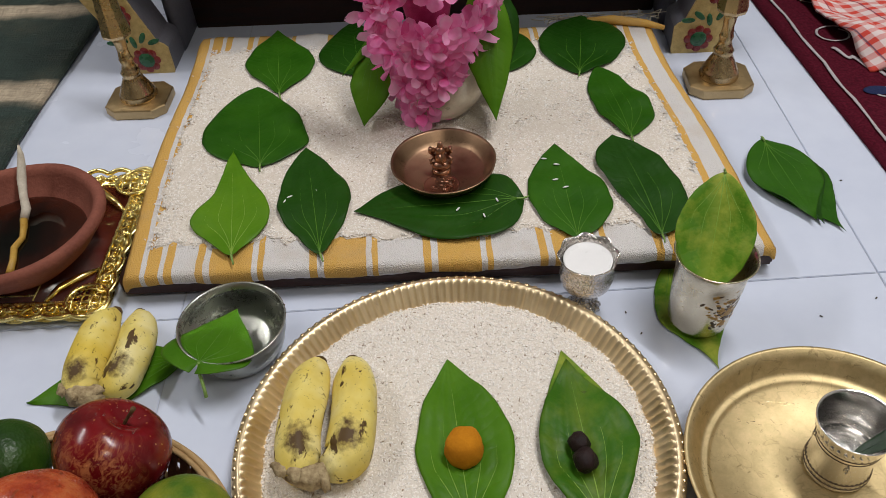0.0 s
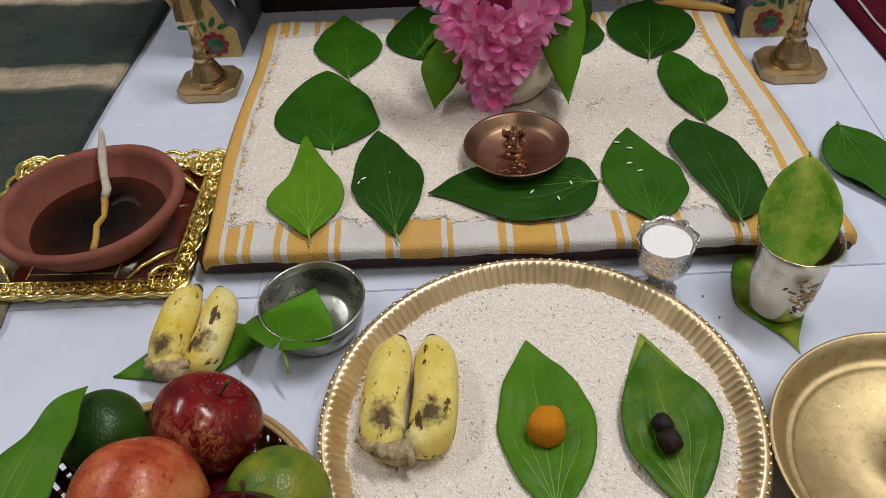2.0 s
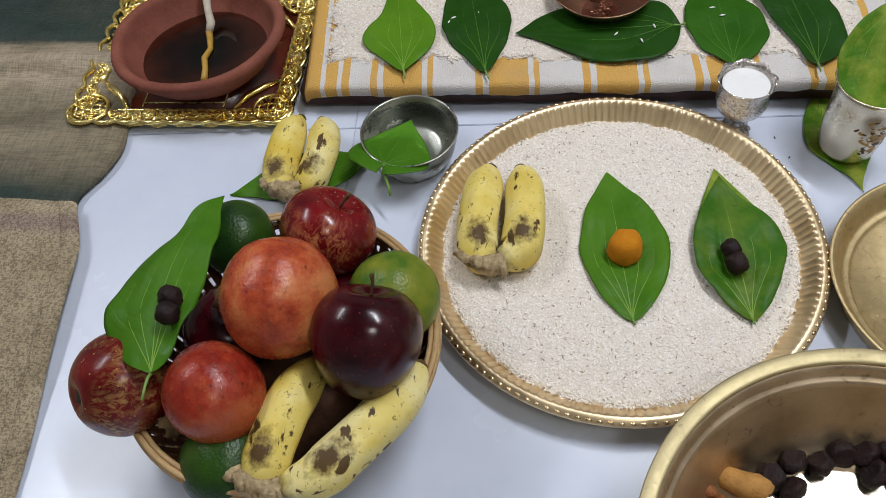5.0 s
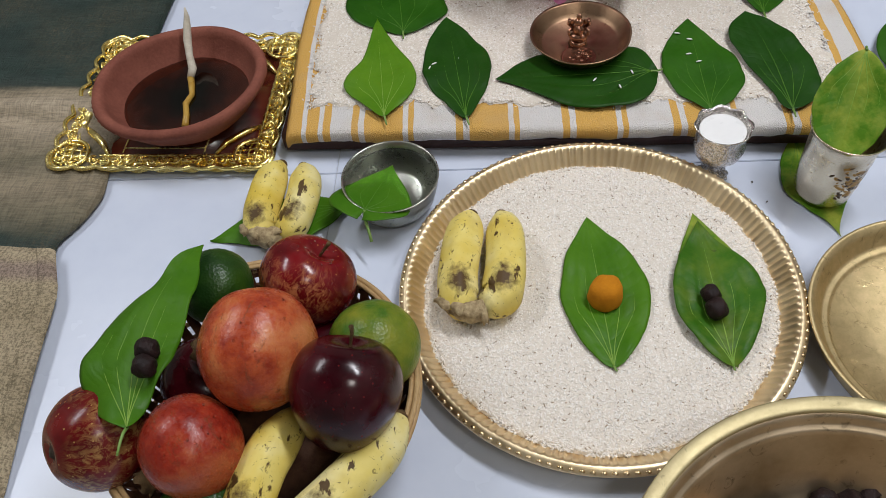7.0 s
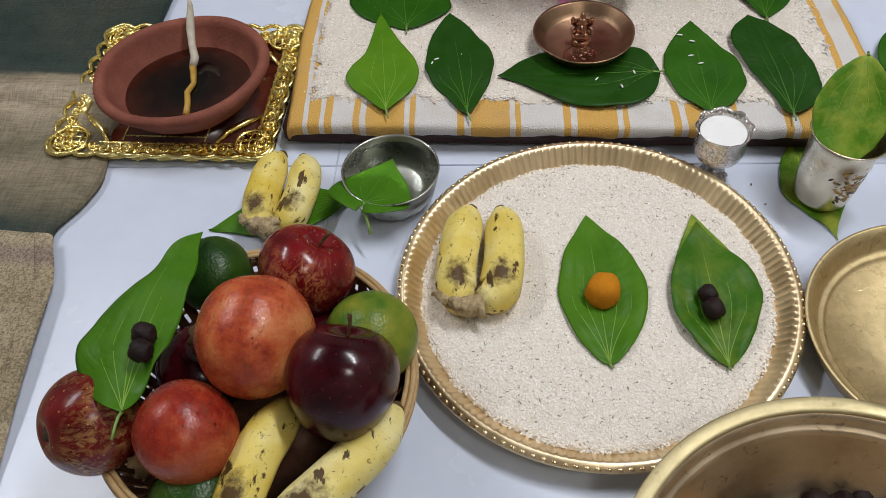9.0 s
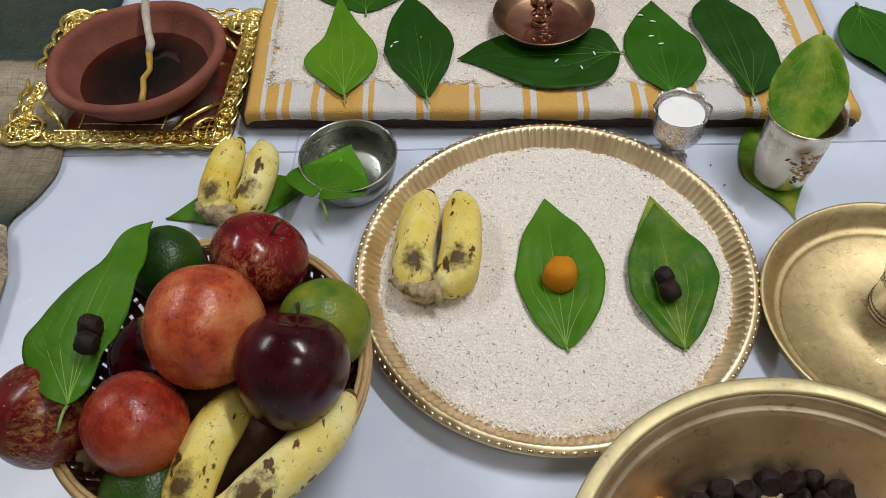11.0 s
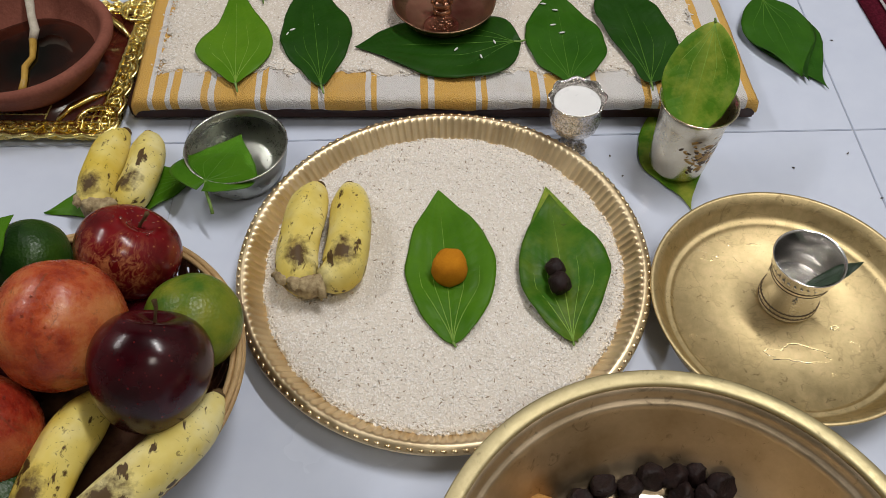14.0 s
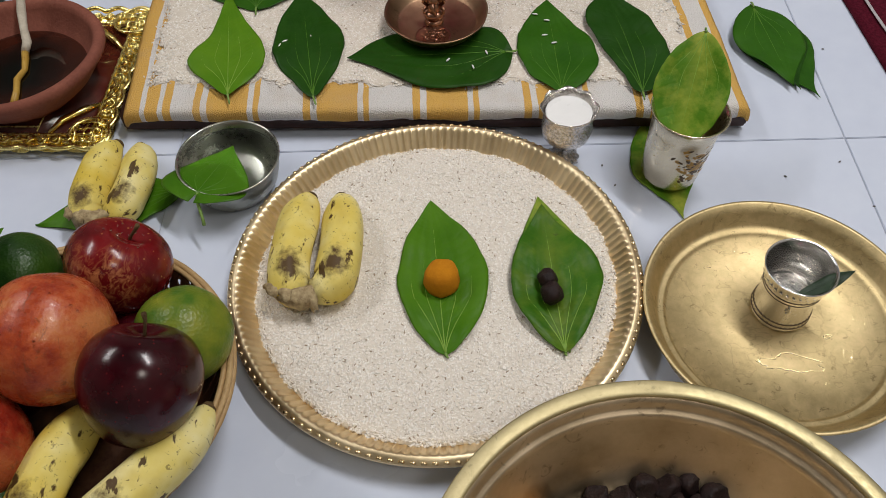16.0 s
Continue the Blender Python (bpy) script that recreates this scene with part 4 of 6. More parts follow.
def vessel_contents():
    rnd = random.Random(21)
    nuts = []
    for k in range(3):
        bm = ball(0.0112, 20, 14, sc=(1, 1, 0.84))
        for v in bm.verts:
            v.co *= 1 + 0.26 * noise.noise(v.co * 120 + Vector((k * 9, 0, 0))) + 0.16 * noise.noise(v.co * 330 + Vector((0, k * 5, 0)))
            if v.co.z > 0.006:
                v.co.z = 0.006 - 0.3 * (v.co.z - 0.006)
        nuts.append(mesh_of(bm, "areca_nut"))
        nuts[-1].materials.append(M["areca"])
    spots = [(0.128, 0.136), (0.147, 0.135), (0.163, 0.143), (0.179, 0.145), (0.196, 0.147), (0.211, 0.138), (0.182, 0.131), (0.199, 0.130), (0.112, 0.123), (0.126, 0.116),
             (0.204, 0.112)]
    for i, (x, y) in enumerate(spots):
        ob = new("areca_nut", nuts[i % 3])
        size = rnd.uniform(0.82, 1.02)
        ob.matrix_basis = pose(x, y, 0.0068 + 0.0100 * size, rnd.uniform(-50, 50), rnd.uniform(-50, 50), rnd.uniform(0, 360)) @ Matrix.Scale(size, 4)
        tagged(ob, "dark wrinkled areca nut on the vessel's bright bottom", "areca nut", "areca nuts in the vessel")
    alm = ball(0.009, 18, 11, sc=(1.9, 1.0, 0.7))
    for v in alm.verts:
        k = (v.co.x / 0.017 + 1) / 2
        v.co.y *= 1.15 - 0.6 * k
    alm = mesh_of(rough_up(alm, 0.0008, 200, 2), "almond")
    alm.materials.append(M["almond"])
    for x, y, a in ((0.060, 0.112, -25), (0.072, 0.092, 70), (0.092, 0.084, 120)):
        ob = new("almond", alm)
        ob.matrix_basis = pose(x, y, 0.0205, 14, 14, a)
        tagged(ob, "brown almond in the brass vessel", "almond", "almonds in the vessel")
    root = part("turmeric_root", rough_up(tube([(-0.02, 0, 0), (-0.012, 0.002, 0.002), (0, 0.003, 0.002), (0.012, 0, 0.001), (0.02, -0.003, 0)], [0.004, 0.0088, 0.0095, 0.0085, 0.005], 12), 0.0025, 150, 4), "root")
    root.matrix_basis = pose(0.092, 0.118, 0.0165, 0, 0, 170)
    tagged(root, "dry knobbly turmeric root in the brass vessel", "turmeric root")


def small_plate():
    z = B + 0.0065
    t = thing("copper_plate", (-0.004, 0.624, z), "small worn copper dish standing on a betel leaf", "dish")
    prof = [(0, 0), (0.036, 0), (0.045, 0.003), (0.0515, 0.0120), (0.0535, 0.0145), (0.0528, 0.0155), (0.0503, 0.0142), (0.0455, 0.0058), (0.0410, 0.0030), (0.0395, 0.0018), (0, 0.0016)]
    def wave(i, a, r, zz):
        return (r * (1 - 0.018 * max(0, math.cos(3 * a + 0.5)) ** 3), zz) if 3 <= i <= 6 else (r, zz)
    part("dish", lathe(prof, 96, wave), "copper", t)
    coin = thing("coin", (-0.006, 0.598, z + 0.0018), "copper coin lying in the small dish", "coin")
    part("disc", lathe([(0, 0), (0.0178, 0), (0.0182, 0.0004), (0.0182, 0.0015), (0.0174, 0.0019), (0.0160, 0.0014), (0, 0.0014)], 48), "copper_red", coin)
    bm = bmesh.new()
    rnd = random.Random(3)
    for k in range(9):
        a, r = rnd.uniform(0, 6.28), rnd.uniform(0.001, 0.0115)
        ball(rnd.uniform(0.0012, 0.0024), 8, 6, bm, (r * math.cos(a), r * math.sin(a), 0.0014), (1, 1, 0.3))
    part("relief", bm, "copper_red", coin, "worn raised relief")
    # small cast statuette, one plain mesh
    bm = lathe([(0, 0), (0.0095, 0), (0.0098, 0.002), (0.0088, 0.004), (0.0080, 0.005), (0, 0.005)], 24)
    ball(0.0085, 14, 9, bm, (0, -0.001, 0.0095), (1.15, 0.9, 0.62))
    ball(0.0070, 14, 9, bm, (0, 0, 0.0165), (0.95, 0.85, 1.1))
    ball(0.0052, 14, 9, bm, (0, -0.0005, 0.0265), (1, 0.95, 1))
    ball(0.0030, 10, 7, bm, (0, 0, 0.0325), (1, 1, 1.5))
    for s in (-1, 1):
        ball(0.0036, 10, 7, bm, (s * 0.0066, 0.001, 0.0262), (0.75, 0.4, 1.0))
        tube([(s * 0.006, 0, 0.019), (s * 0.0105, -0.001, 0.0165), (s * 0.0095, -0.004, 0.0125)], [0.0022, 0.0020, 0.0017], 8, bm)
        tube([(s * 0.006, 0.001, 0.020), (s * 0.0105, 0.001, 0.0235), (s * 0.0098, 0, 0.0295)], [0.0020, 0.0018, 0.0022], 8, bm)
    tube([(0, -0.005, 0.0250), (0, -0.0075, 0.0210), (0.0015, -0.0080, 0.0165), (0.003, -0.0078, 0.0135)], [0.0022, 0.0019, 0.0016, 0.0013], 8, bm)
    st = part("statuette", bm, "copper_red")
    st.matrix_basis = pose(-0.0065, 0.622, z + 0.0018)
    tagged(st, "tiny cast copper statuette standing in the small dish", "statuette")


def steel_bowl():
    t = thing("steel_bowl", (-0.185, 0.431, 0), "small stainless steel bowl holding water", "bowl")
    prof = [(0, 0), (0.028, 0), (0.033, 0.002), (0.041, 0.014), (0.0445, 0.028), (0.0455, 0.039), (0.0468, 0.0398), (0.0470, 0.0406), (0.0462, 0.0410), (0.0448, 0.0402),
            (0.0435, 0.028), (0.0400, 0.015), (0.032, 0.0035), (0.0275, 0.0016), (0, 0.0014)]
    part("bowl", lathe(prof, 96), "steel", t)
    w = part("water", lathe([(0.0434, 0.0310), (0.0438, 0.0336), (0.0415, 0.0330), (0, 0.0330)], 64), "water", t, "clear water")
    w.visible_shadow = False
    ob = leaf("betel_leaf", (-0.203, 0.386, 0.0415), (-0.187, 0.456, 0.0270), 0.080, "leaf_mid", "green betel leaf draped over the rim of the steel bowl", p=0.24, lobe=0.012,
              cup=-0.004, seed=14, stalk=0.0, sharp=1.2)
    inv = ob.matrix_basis.inverted()
    pts = [inv @ Vector(q) for q in ((-0.203, 0.387, 0.0405), (-0.201, 0.377, 0.037), (-0.197, 0.368, 0.031), (-0.195, 0.362, 0.026))]
    part("stalk", tube(pts, [0.0016, 0.0015, 0.0014, 0.0016], 7), "stalk", ob)


def tumbler():
    t = thing("silver_tumbler", (0.218, 0.452, 0.004), "silver tumbler with a printed floral motif and flared lip", "tumbler")
    prof = [(0, 0), (0.022, 0), (0.0245, 0.002), (0.0258, 0.006), (0.0278, 0.03), (0.0294, 0.062), (0.0308, 0.074), (0.0338, 0.0795), (0.0346, 0.0805), (0.0340, 0.0812), (0.0328, 0.0805),
            (0.0298, 0.075), (0.0282, 0.062), (0.0265, 0.03), (0.0245, 0.006), (0, 0.004)]
    t.matrix_basis = pose(0.219, 0.452, 0.0055, 0, 3.0, 0)
    part("cup", lathe(prof, 72), "silver", t)
    rnd = random.Random(6)
    for k in range(120):
        a = radians(-70 + rnd.gauss(0, 15))
        h = 0.038 + rnd.gauss(0, 0.011)
        if not 0.012 < h < 0.062:
            continue
        r = 0.0278 + 0.0016 * (h - 0.03) / 0.032 - 0.0001
        bm = ball(rnd.uniform(0.0009, 0.0023), 8, 6, sc=(1.6, 0.15, 0.7))
        ob = part("floral_print", bm, "decal_gold" if k % 2 else "decal_dark", t)
        ob.matrix_basis = pose(r * math.cos(a), r * math.sin(a), h, 0, 0, math.degrees(a) + 90) @ pose(0, 0, 0, 0, rnd.uniform(-60, 60), 0)
    leaf("betel_leaf", (0.235, 0.506, 0.127), (0.213, 0.431, 0.056), 0.063, "leaf_yellow", "yellowing green betel leaf standing in the silver tumbler", p=0.50, sharp=0.7, cup=0.006, seed=15, stalk=0.003, vein="vein_light", veins=5)
    leaf("betel_leaf", (0.207, 0.520, 0.0035), (0.228, 0.399, 0.0025), 0.060, "leaf_yellow", "yellow-green betel leaf lying under the silver tumbler", p=0.48, seed=16, stalk=0.004, cup=0.0012, sharp=1.15, point=0.6, wave=0.003)


def milk_cup():
    t = thing("silver_cup", (0.123, 0.475, 0), "small embossed silver goblet with a scalloped rim", "goblet")
    prof = [(0, 0), (0.0135, 0), (0.0150, 0.0015), (0.0142, 0.004), (0.0105, 0.007), (0.0062, 0.011), (0.0060, 0.0145), (0.0075, 0.0190), (0.0150, 0.0250), (0.0216, 0.0330), (0.0240, 0.0425), (0.0228, 0.0505), (0.0222, 0.0555), (0.0245, 0.0625),
            (0.0260, 0.0655), (0.0255, 0.0665), (0.0238, 0.0630), (0.0212, 0.0560), (0.0215, 0.050), (0.0222, 0.041), (0.019, 0.0325), (0, 0.027)]
    def wave(i, a, r, z):
        if 13 <= i <= 16:
            k = math.cos(8 * a)
            return r * (1 + 0.035 * k), z + 0.0009 * k
        if 8 <= i <= 11:
            return r * (1 + 0.006 * math.cos(14 * a + 0.25 * i)), z
        if i in (2, 3, 4):
            return r * (1 + 0.06 * math.cos(12 * a)), z
        return r, z
    part("goblet", lathe(prof, 192, wave), "silver_embossed", t)
    part("milk", lathe([(0.0208, 0.0560), (0.0213, 0.0600), (0.0200, 0.0596), (0, 0.0594)], 48), "milk", t, "white milk filled near the brim")


def water_pot():
    t = thing("silver_pot", (0.2915, 0.3035, 0.0052), "small waisted silver pot with engraved bands", "pot")
    prof = [(0, 0), (0.0215, 0), (0.0232, 0.0015), (0.0236, 0.004), (0.0230, 0.006), (0.0236, 0.008), (0.0230, 0.010), (0.0224, 0.014), (0.0217, 0.022), (0.0216, 0.030), (0.0222, 0.036), (0.0232, 0.038),
            (0.0230, 0.040), (0.0243, 0.046), (0.0268, 0.0555), (0.0278, 0.0585), (0.0272, 0.0595), (0.0260, 0.0570), (0.0225, 0.045), (0.0208, 0.036), (0.0203, 0.022), (0.0215, 0.008), (0, 0.004)]
    def wave(i, a, r, z):
        if i in (13, 14):
            return r * (1 + 0.018 * math.cos(34 * a)), z
        if i in (4, 5, 6):
            return r * (1 + 0.014 * math.cos(40 * a)), z
        return r, z
    part("pot", lathe(prof, 240, wave), "silver_shiny", t)
    for r, z in ((0.0235, 0.0060), (0.0231, 0.0105), (0.0229, 0.0372), (0.0233, 0.0410)):
        part("engraved_ring", tube([(r * math.cos(math.pi * k / 30), r * math.sin(math.pi * k / 30), z) for k in range(60)], 0.0005, 6, None, True), "decal_dark", t, "dark engraved line")
    for k in range(30):
        a = math.pi * k / 15
        lobe = part("raised_leaf", ball(0.0016, 8, 6, sc=(0.6, 0.9, 1.7)), "silver_shiny", t)
        lobe.matrix_basis = pose(0.0247 * math.cos(a), 0.0247 * math.sin(a), 0.0475, 0, 0, math.degrees(a)) @ pose(0, 0, 0, 30, 18, 0)
    w = part("water", lathe([(0.0200, 0.022), (0.0203, 0.0255), (0.019, 0.025), (0, 0.025)], 48), "water", t, "clear water")
    w.visible_shadow = False
    for k in (0.7, 2.6, 4.4):
        pts = [(0.0225 * math.cos(k + 0.10 * math.sin(q) * (1 - q / 9)) , 0.0225 * math.sin(k + 0.10 * math.sin(q) * (1 - q / 9)), 0.028 + 0.004 * math.cos(q) * (1 - q / 9)) for q in [i * 0.6 for i in range(14)]]
        part("scroll_relief", tube(pts, 0.0006, 5), "silver_shiny", t, "raised scroll pattern")
    leaf("leaf_spoon", (0.290, 0.292, 0.036), (0.327, 0.296, 0.071), 0.013, "leaf_tip_dark", "dark wilted leaf sliver dipping into the silver pot", p=0.62, seed=17, stalk=0, veins=1, group="", wave=0.001, vein="leaf_tip_dark")


# ---- clay lamp on its gilt tray ----
def gilt_tray():
    t = thing("gilt_tray", (-0.442, 0.571, 0), "rectangular red lacquer tray with an ornate gilt openwork border", "tray", turn=1.0)
    hx, hy = 0.099, 0.085
    part("panel", box(-hx, -hy, 0.004, hx, hy, 0.008, 0.001), "red_lacquer", t, "glossy dark red panel")
    for x in (-0.045, 0.045):
        part("inlay_line", box(x - 0.0008, -hy + 0.004, 0.008, x + 0.0008, hy - 0.004, 0.0088, 0), "gold", t)
    part("inlay_line", box(-0.045, -hy + 0.010, 0.008, 0.045, -hy + 0.0116, 0.0088, 0), "gold", t)
    part("inlay_line", box(-0.045, hy - 0.0116, 0.008, 0.045, hy - 0.010, 0.0088, 0), "gold", t)

    def rim(off, z, ripple, n=260, count=30):
        pts = []
        ax, ay = hx + off, hy + off
        per = 4 * (ax + ay)
        for i in range(n):
            s = per * i / n
            if s < 2 * ax:
                q, d = Vector((-ax + s, -ay, 0)), Vector((0, -1, 0))
            elif s < 2 * ax + 2 * ay:
                q, d = Vector((ax, -ay + s - 2 * ax, 0)), Vector((1, 0, 0))
            elif s < 4 * ax + 2 * ay:
                q, d = Vector((ax - (s - 2 * ax - 2 * ay), ay, 0)), Vector((0, 1, 0))
            else:
                q, d = Vector((-ax, ay - (s - 4 * ax - 2 * ay), 0)), Vector((-1, 0, 0))
            k = abs(math.sin(math.pi * count * i / n))
            q += d * ripple * k
            q.z = z + ripple * 0.35 * k
            pts.append(q)
        return pts
    part("outer_rim", tube(rim(0.019, 0.012, 0.005, 300, 34), 0.0026, 8, None, True), "gold", t)
    part("inner_rim", tube(rim(0.001, 0.0095, 0.0012, 260, 60), 0.0019, 7, None, True), "gold", t)
    part("middle_rim", tube(rim(0.011, 0.0125, -0.004, 300, 44), 0.0016, 7, None, True), "gold", t)
    # embossed border, one moulded band round the panel
    bm = bmesh.new()
    inner, count = [rim(o, 0.0, 0, 480, 1) for o in (-0.001, 0.003, 0.007, 0.011, 0.015, 0.019)], 480
    rows = []
    for j, line in enumerate(inner):
        f = j / 5
        row = []
        for i, q in enumerate(line):
            lump = abs(math.sin(math.pi * 32 * i / count))
            z = 0.0065 + 0.0042 * math.sin(math.pi * min(1, f * 1.1)) + 0.0016 * lump * math.sin(math.pi * f) + 0.0022 * noise.noise(Vector((q.x * 170, q.y * 170, 2.0)))
            q = q.copy()
            q.z = z
            if j == 5:
                q.x *= 1 + 0.030 * lump
                q.y *= 1 + 0.035 * lump
            row.append(bm.verts.new(q))
        rows.append(row)
    for a, b in zip(rows, rows[1:]):
        for i in range(count):
            bm.faces.new((a[i], a[(i + 1) % count], b[(i + 1) % count], b[i]))
    band = part("border", bm, "gold", t, "embossed gilt border")
    band.modifiers.new("thickness", "SOLIDIFY").thickness = 0.0012
    ring = bmesh.new()
    tube([(0.0052 * math.cos(q), 0.0045 * math.sin(q), 0.001 * math.sin(2 * q)) for q in [k * 2 * math.pi / 16 for k in range(16)]], 0.0013, 6, ring, True)
    tube([((0.0032 - 0.00025 * k) * math.cos(k * 0.7), (0.0032 - 0.00025 * k) * math.sin(k * 0.7), 0.0012) for k in range(12)], 0.0010, 6, ring)
    ring = mesh_of(ring, "scroll")
    ring.materials.append(M["gold"])
    pts = rim(0.0105, 0.0125, 0, 64, 1)
    rnd = random.Random(8)
    for i, p in enumerate(pts):
        o = new("scroll", ring)
        o.parent = t
        o.matrix_basis = pose(p.x, p.y, p.z, rnd.uniform(-18, 18), rnd.uniform(-18, 18), i * 37)
    for sx in (-1, 1):
        for sy in (-1, 1):
            bm = bmesh.new()
            cx, cy = sx * (hx + 0.002), sy * (hy + 0.002)
            for k in (-1.5, -0.5, 0.5, 1.5):
                half = 0.017 if abs(k) < 1 else 0.011
                tube([(cx + k * 0.009, cy - half, 0.0115), (cx + k * 0.009, cy, 0.015), (cx + k * 0.009, cy + half, 0.0115)], 0.0012, 6, bm)
                tube([(cx - half, cy + k * 0.009, 0.0115), (cx, cy + k * 0.009, 0.015), (cx + half, cy + k * 0.009, 0.0115)], 0.0012, 6, bm)
            tube([(cx + 0.020 * math.cos(q), cy + 0.020 * math.sin(q), 0.0125) for q in [k * 2 * math.pi / 28 for k in range(28)]], 0.0022, 7, bm, True)
            part("corner_lattice", bm, "gold", t, "gilt openwork lattice")
            bm = tube([(sx * (hx - 0.040), sy * hy, 0.010), (sx * (hx - 0.030), sy * (hy - 0.014), 0.013), (sx * (hx - 0.012), sy * (hy - 0.030), 0.013), (sx * hx, sy * (hy - 0.042), 0.010)], [0.0018, 0.004, 0.004, 0.0018], 8)
            part("corner_scroll", bm, "gold", t)
    for sx in (-1, 1):
        for sy in (-1, 1):
            part("foot", lathe([(0, 0), (0.006, 0), (0.007, 0.002), (0.006, 0.0042), (0, 0.0042)], 16), "gold", t).location = (sx * 0.08, sy * 0.065, 0)


def clay_lamp():
    t = thing("clay_lamp", (-0.423, 0.548, 0.0088), "round terracotta oil lamp with dark oil and a cotton wick", "oil lamp")
    prof = [(0, 0), (0.040, 0), (0.052, 0.004), (0.070, 0.020), (0.082, 0.036), (0.0885, 0.044), (0.0905, 0.049), (0.0885, 0.0535), (0.0835, 0.0545), (0.0795, 0.052), (0.0775, 0.047),
            (0.073, 0.036), (0.062, 0.020), (0.048, 0.010), (0.03, 0.007), (0, 0.006)]
    def wave(i, a, r, z):
        k = max(0.0, math.cos(a - radians(97))) ** 10
        rr = r * (1 + 0.025 * math.sin(2 * a + 0.8) + 0.006 * math.sin(5 * a))
        if 3 <= i <= 11:
            rr *= 1 + 0.03 * k
            z = z - 0.004 * k * (1 if 5 <= i <= 10 else 0.4)
            if i in (5, 6):
                rr += 0.0005 * math.sin(70 * a)
        return rr, z
    part("bowl", lathe(prof, 160, wave), "terracotta", t)
    part("oil", lathe([(0.064, 0.0195), (0.0665, 0.0255), (0.064, 0.0252), (0, 0.0252)], 80, lambda i, a, r, z: (r * (1 + 0.025 * math.sin(2 * a + 0.8) + 0.02 * math.sin(5 * a)), z)), "oil", t, "dark brown lamp oil")
    part("wick", tube([(-0.003, 0.028, 0.027), (-0.001, 0.037, 0.034), (-0.005, 0.048, 0.042), (-0.008, 0.062, 0.052), (-0.008, 0.072, 0.062), (-0.007, 0.078, 0.072), (-0.007, 0.081, 0.081)],
                      [0.0040, 0.0046, 0.0040, 0.0046, 0.0042, 0.0030, 0.0010], 9), "wick_dry", t, "pale cotton wick standing over the rim")
    part("wick", tube([(0.012, -0.046, 0.0265), (0.009, -0.030, 0.027), (0.003, -0.012, 0.0268), (0.006, 0.002, 0.0272), (0.001, 0.018, 0.027), (-0.003, 0.029, 0.0275)], [0.0036, 0.0032, 0.0034, 0.0030, 0.0036, 0.0040], 9),
         "wick_wet", t, "oil-soaked yellow wick")


# ---- brass lamp stands and painted stool ----
def lamp_stand(x, y):
    t = thing("brass_lamp_stand", (x, y, 0), "tall aged brass oil lamp on a chamfered square base", "lamp stand", "pair of brass lamp stands")
    bm = bmesh.new()
    rows = []
    for h, s in ((0, 0.0365), (0.002, 0.0375), (0.0115, 0.0375), (0.0128, 0.0366), (0.0136, 0.029)):
        c = s * 0.62
        pl = [(s, -c), (s, c), (c, s), (-c, s), (-s, c), (-s, -c), (-c, -s), (c, -s)]
        rows.append([bm.verts.new((a, b * 0.88, h)) for a, b in pl])
    for a, b in zip(rows, rows[1:]):
        for k in range(8):
            bm.faces.new((a[k], a[(k + 1) % 8], b[(k + 1) % 8], b[k]))
    bm.faces.new(rows[0])
    bm.faces.new(rows[-1])
    part("base", bm, "brass_base", t, "", False)
    prof = [(0, 0.013), (0.0225, 0.013), (0.0232, 0.016), (0.0216, 0.018), (0.0224, 0.020), (0.0208, 0.0225), (0.0180, 0.028), (0.0142, 0.036), (0.0112, 0.042), (0.0108, 0.0455), (0.0120, 0.048), (0.0092, 0.052), (0.0070, 0.060),
            (0.0084, 0.066), (0.0072, 0.069), (0.0064, 0.078), (0.0074, 0.090), (0.0092, 0.098), (0, 0.098)]
    part("stem", lathe(prof, 40), "brass_dark", t)
    bm = lathe([(0, 0.097), (0.0165, 0.098), (0.0180, 0.102), (0.0145, 0.128), (0.0115, 0.168), (0.009, 0.20), (0, 0.20)], 8)
    part("shaft", bm, "brass_dark", t, "eight-sided tapering brass shaft", False)


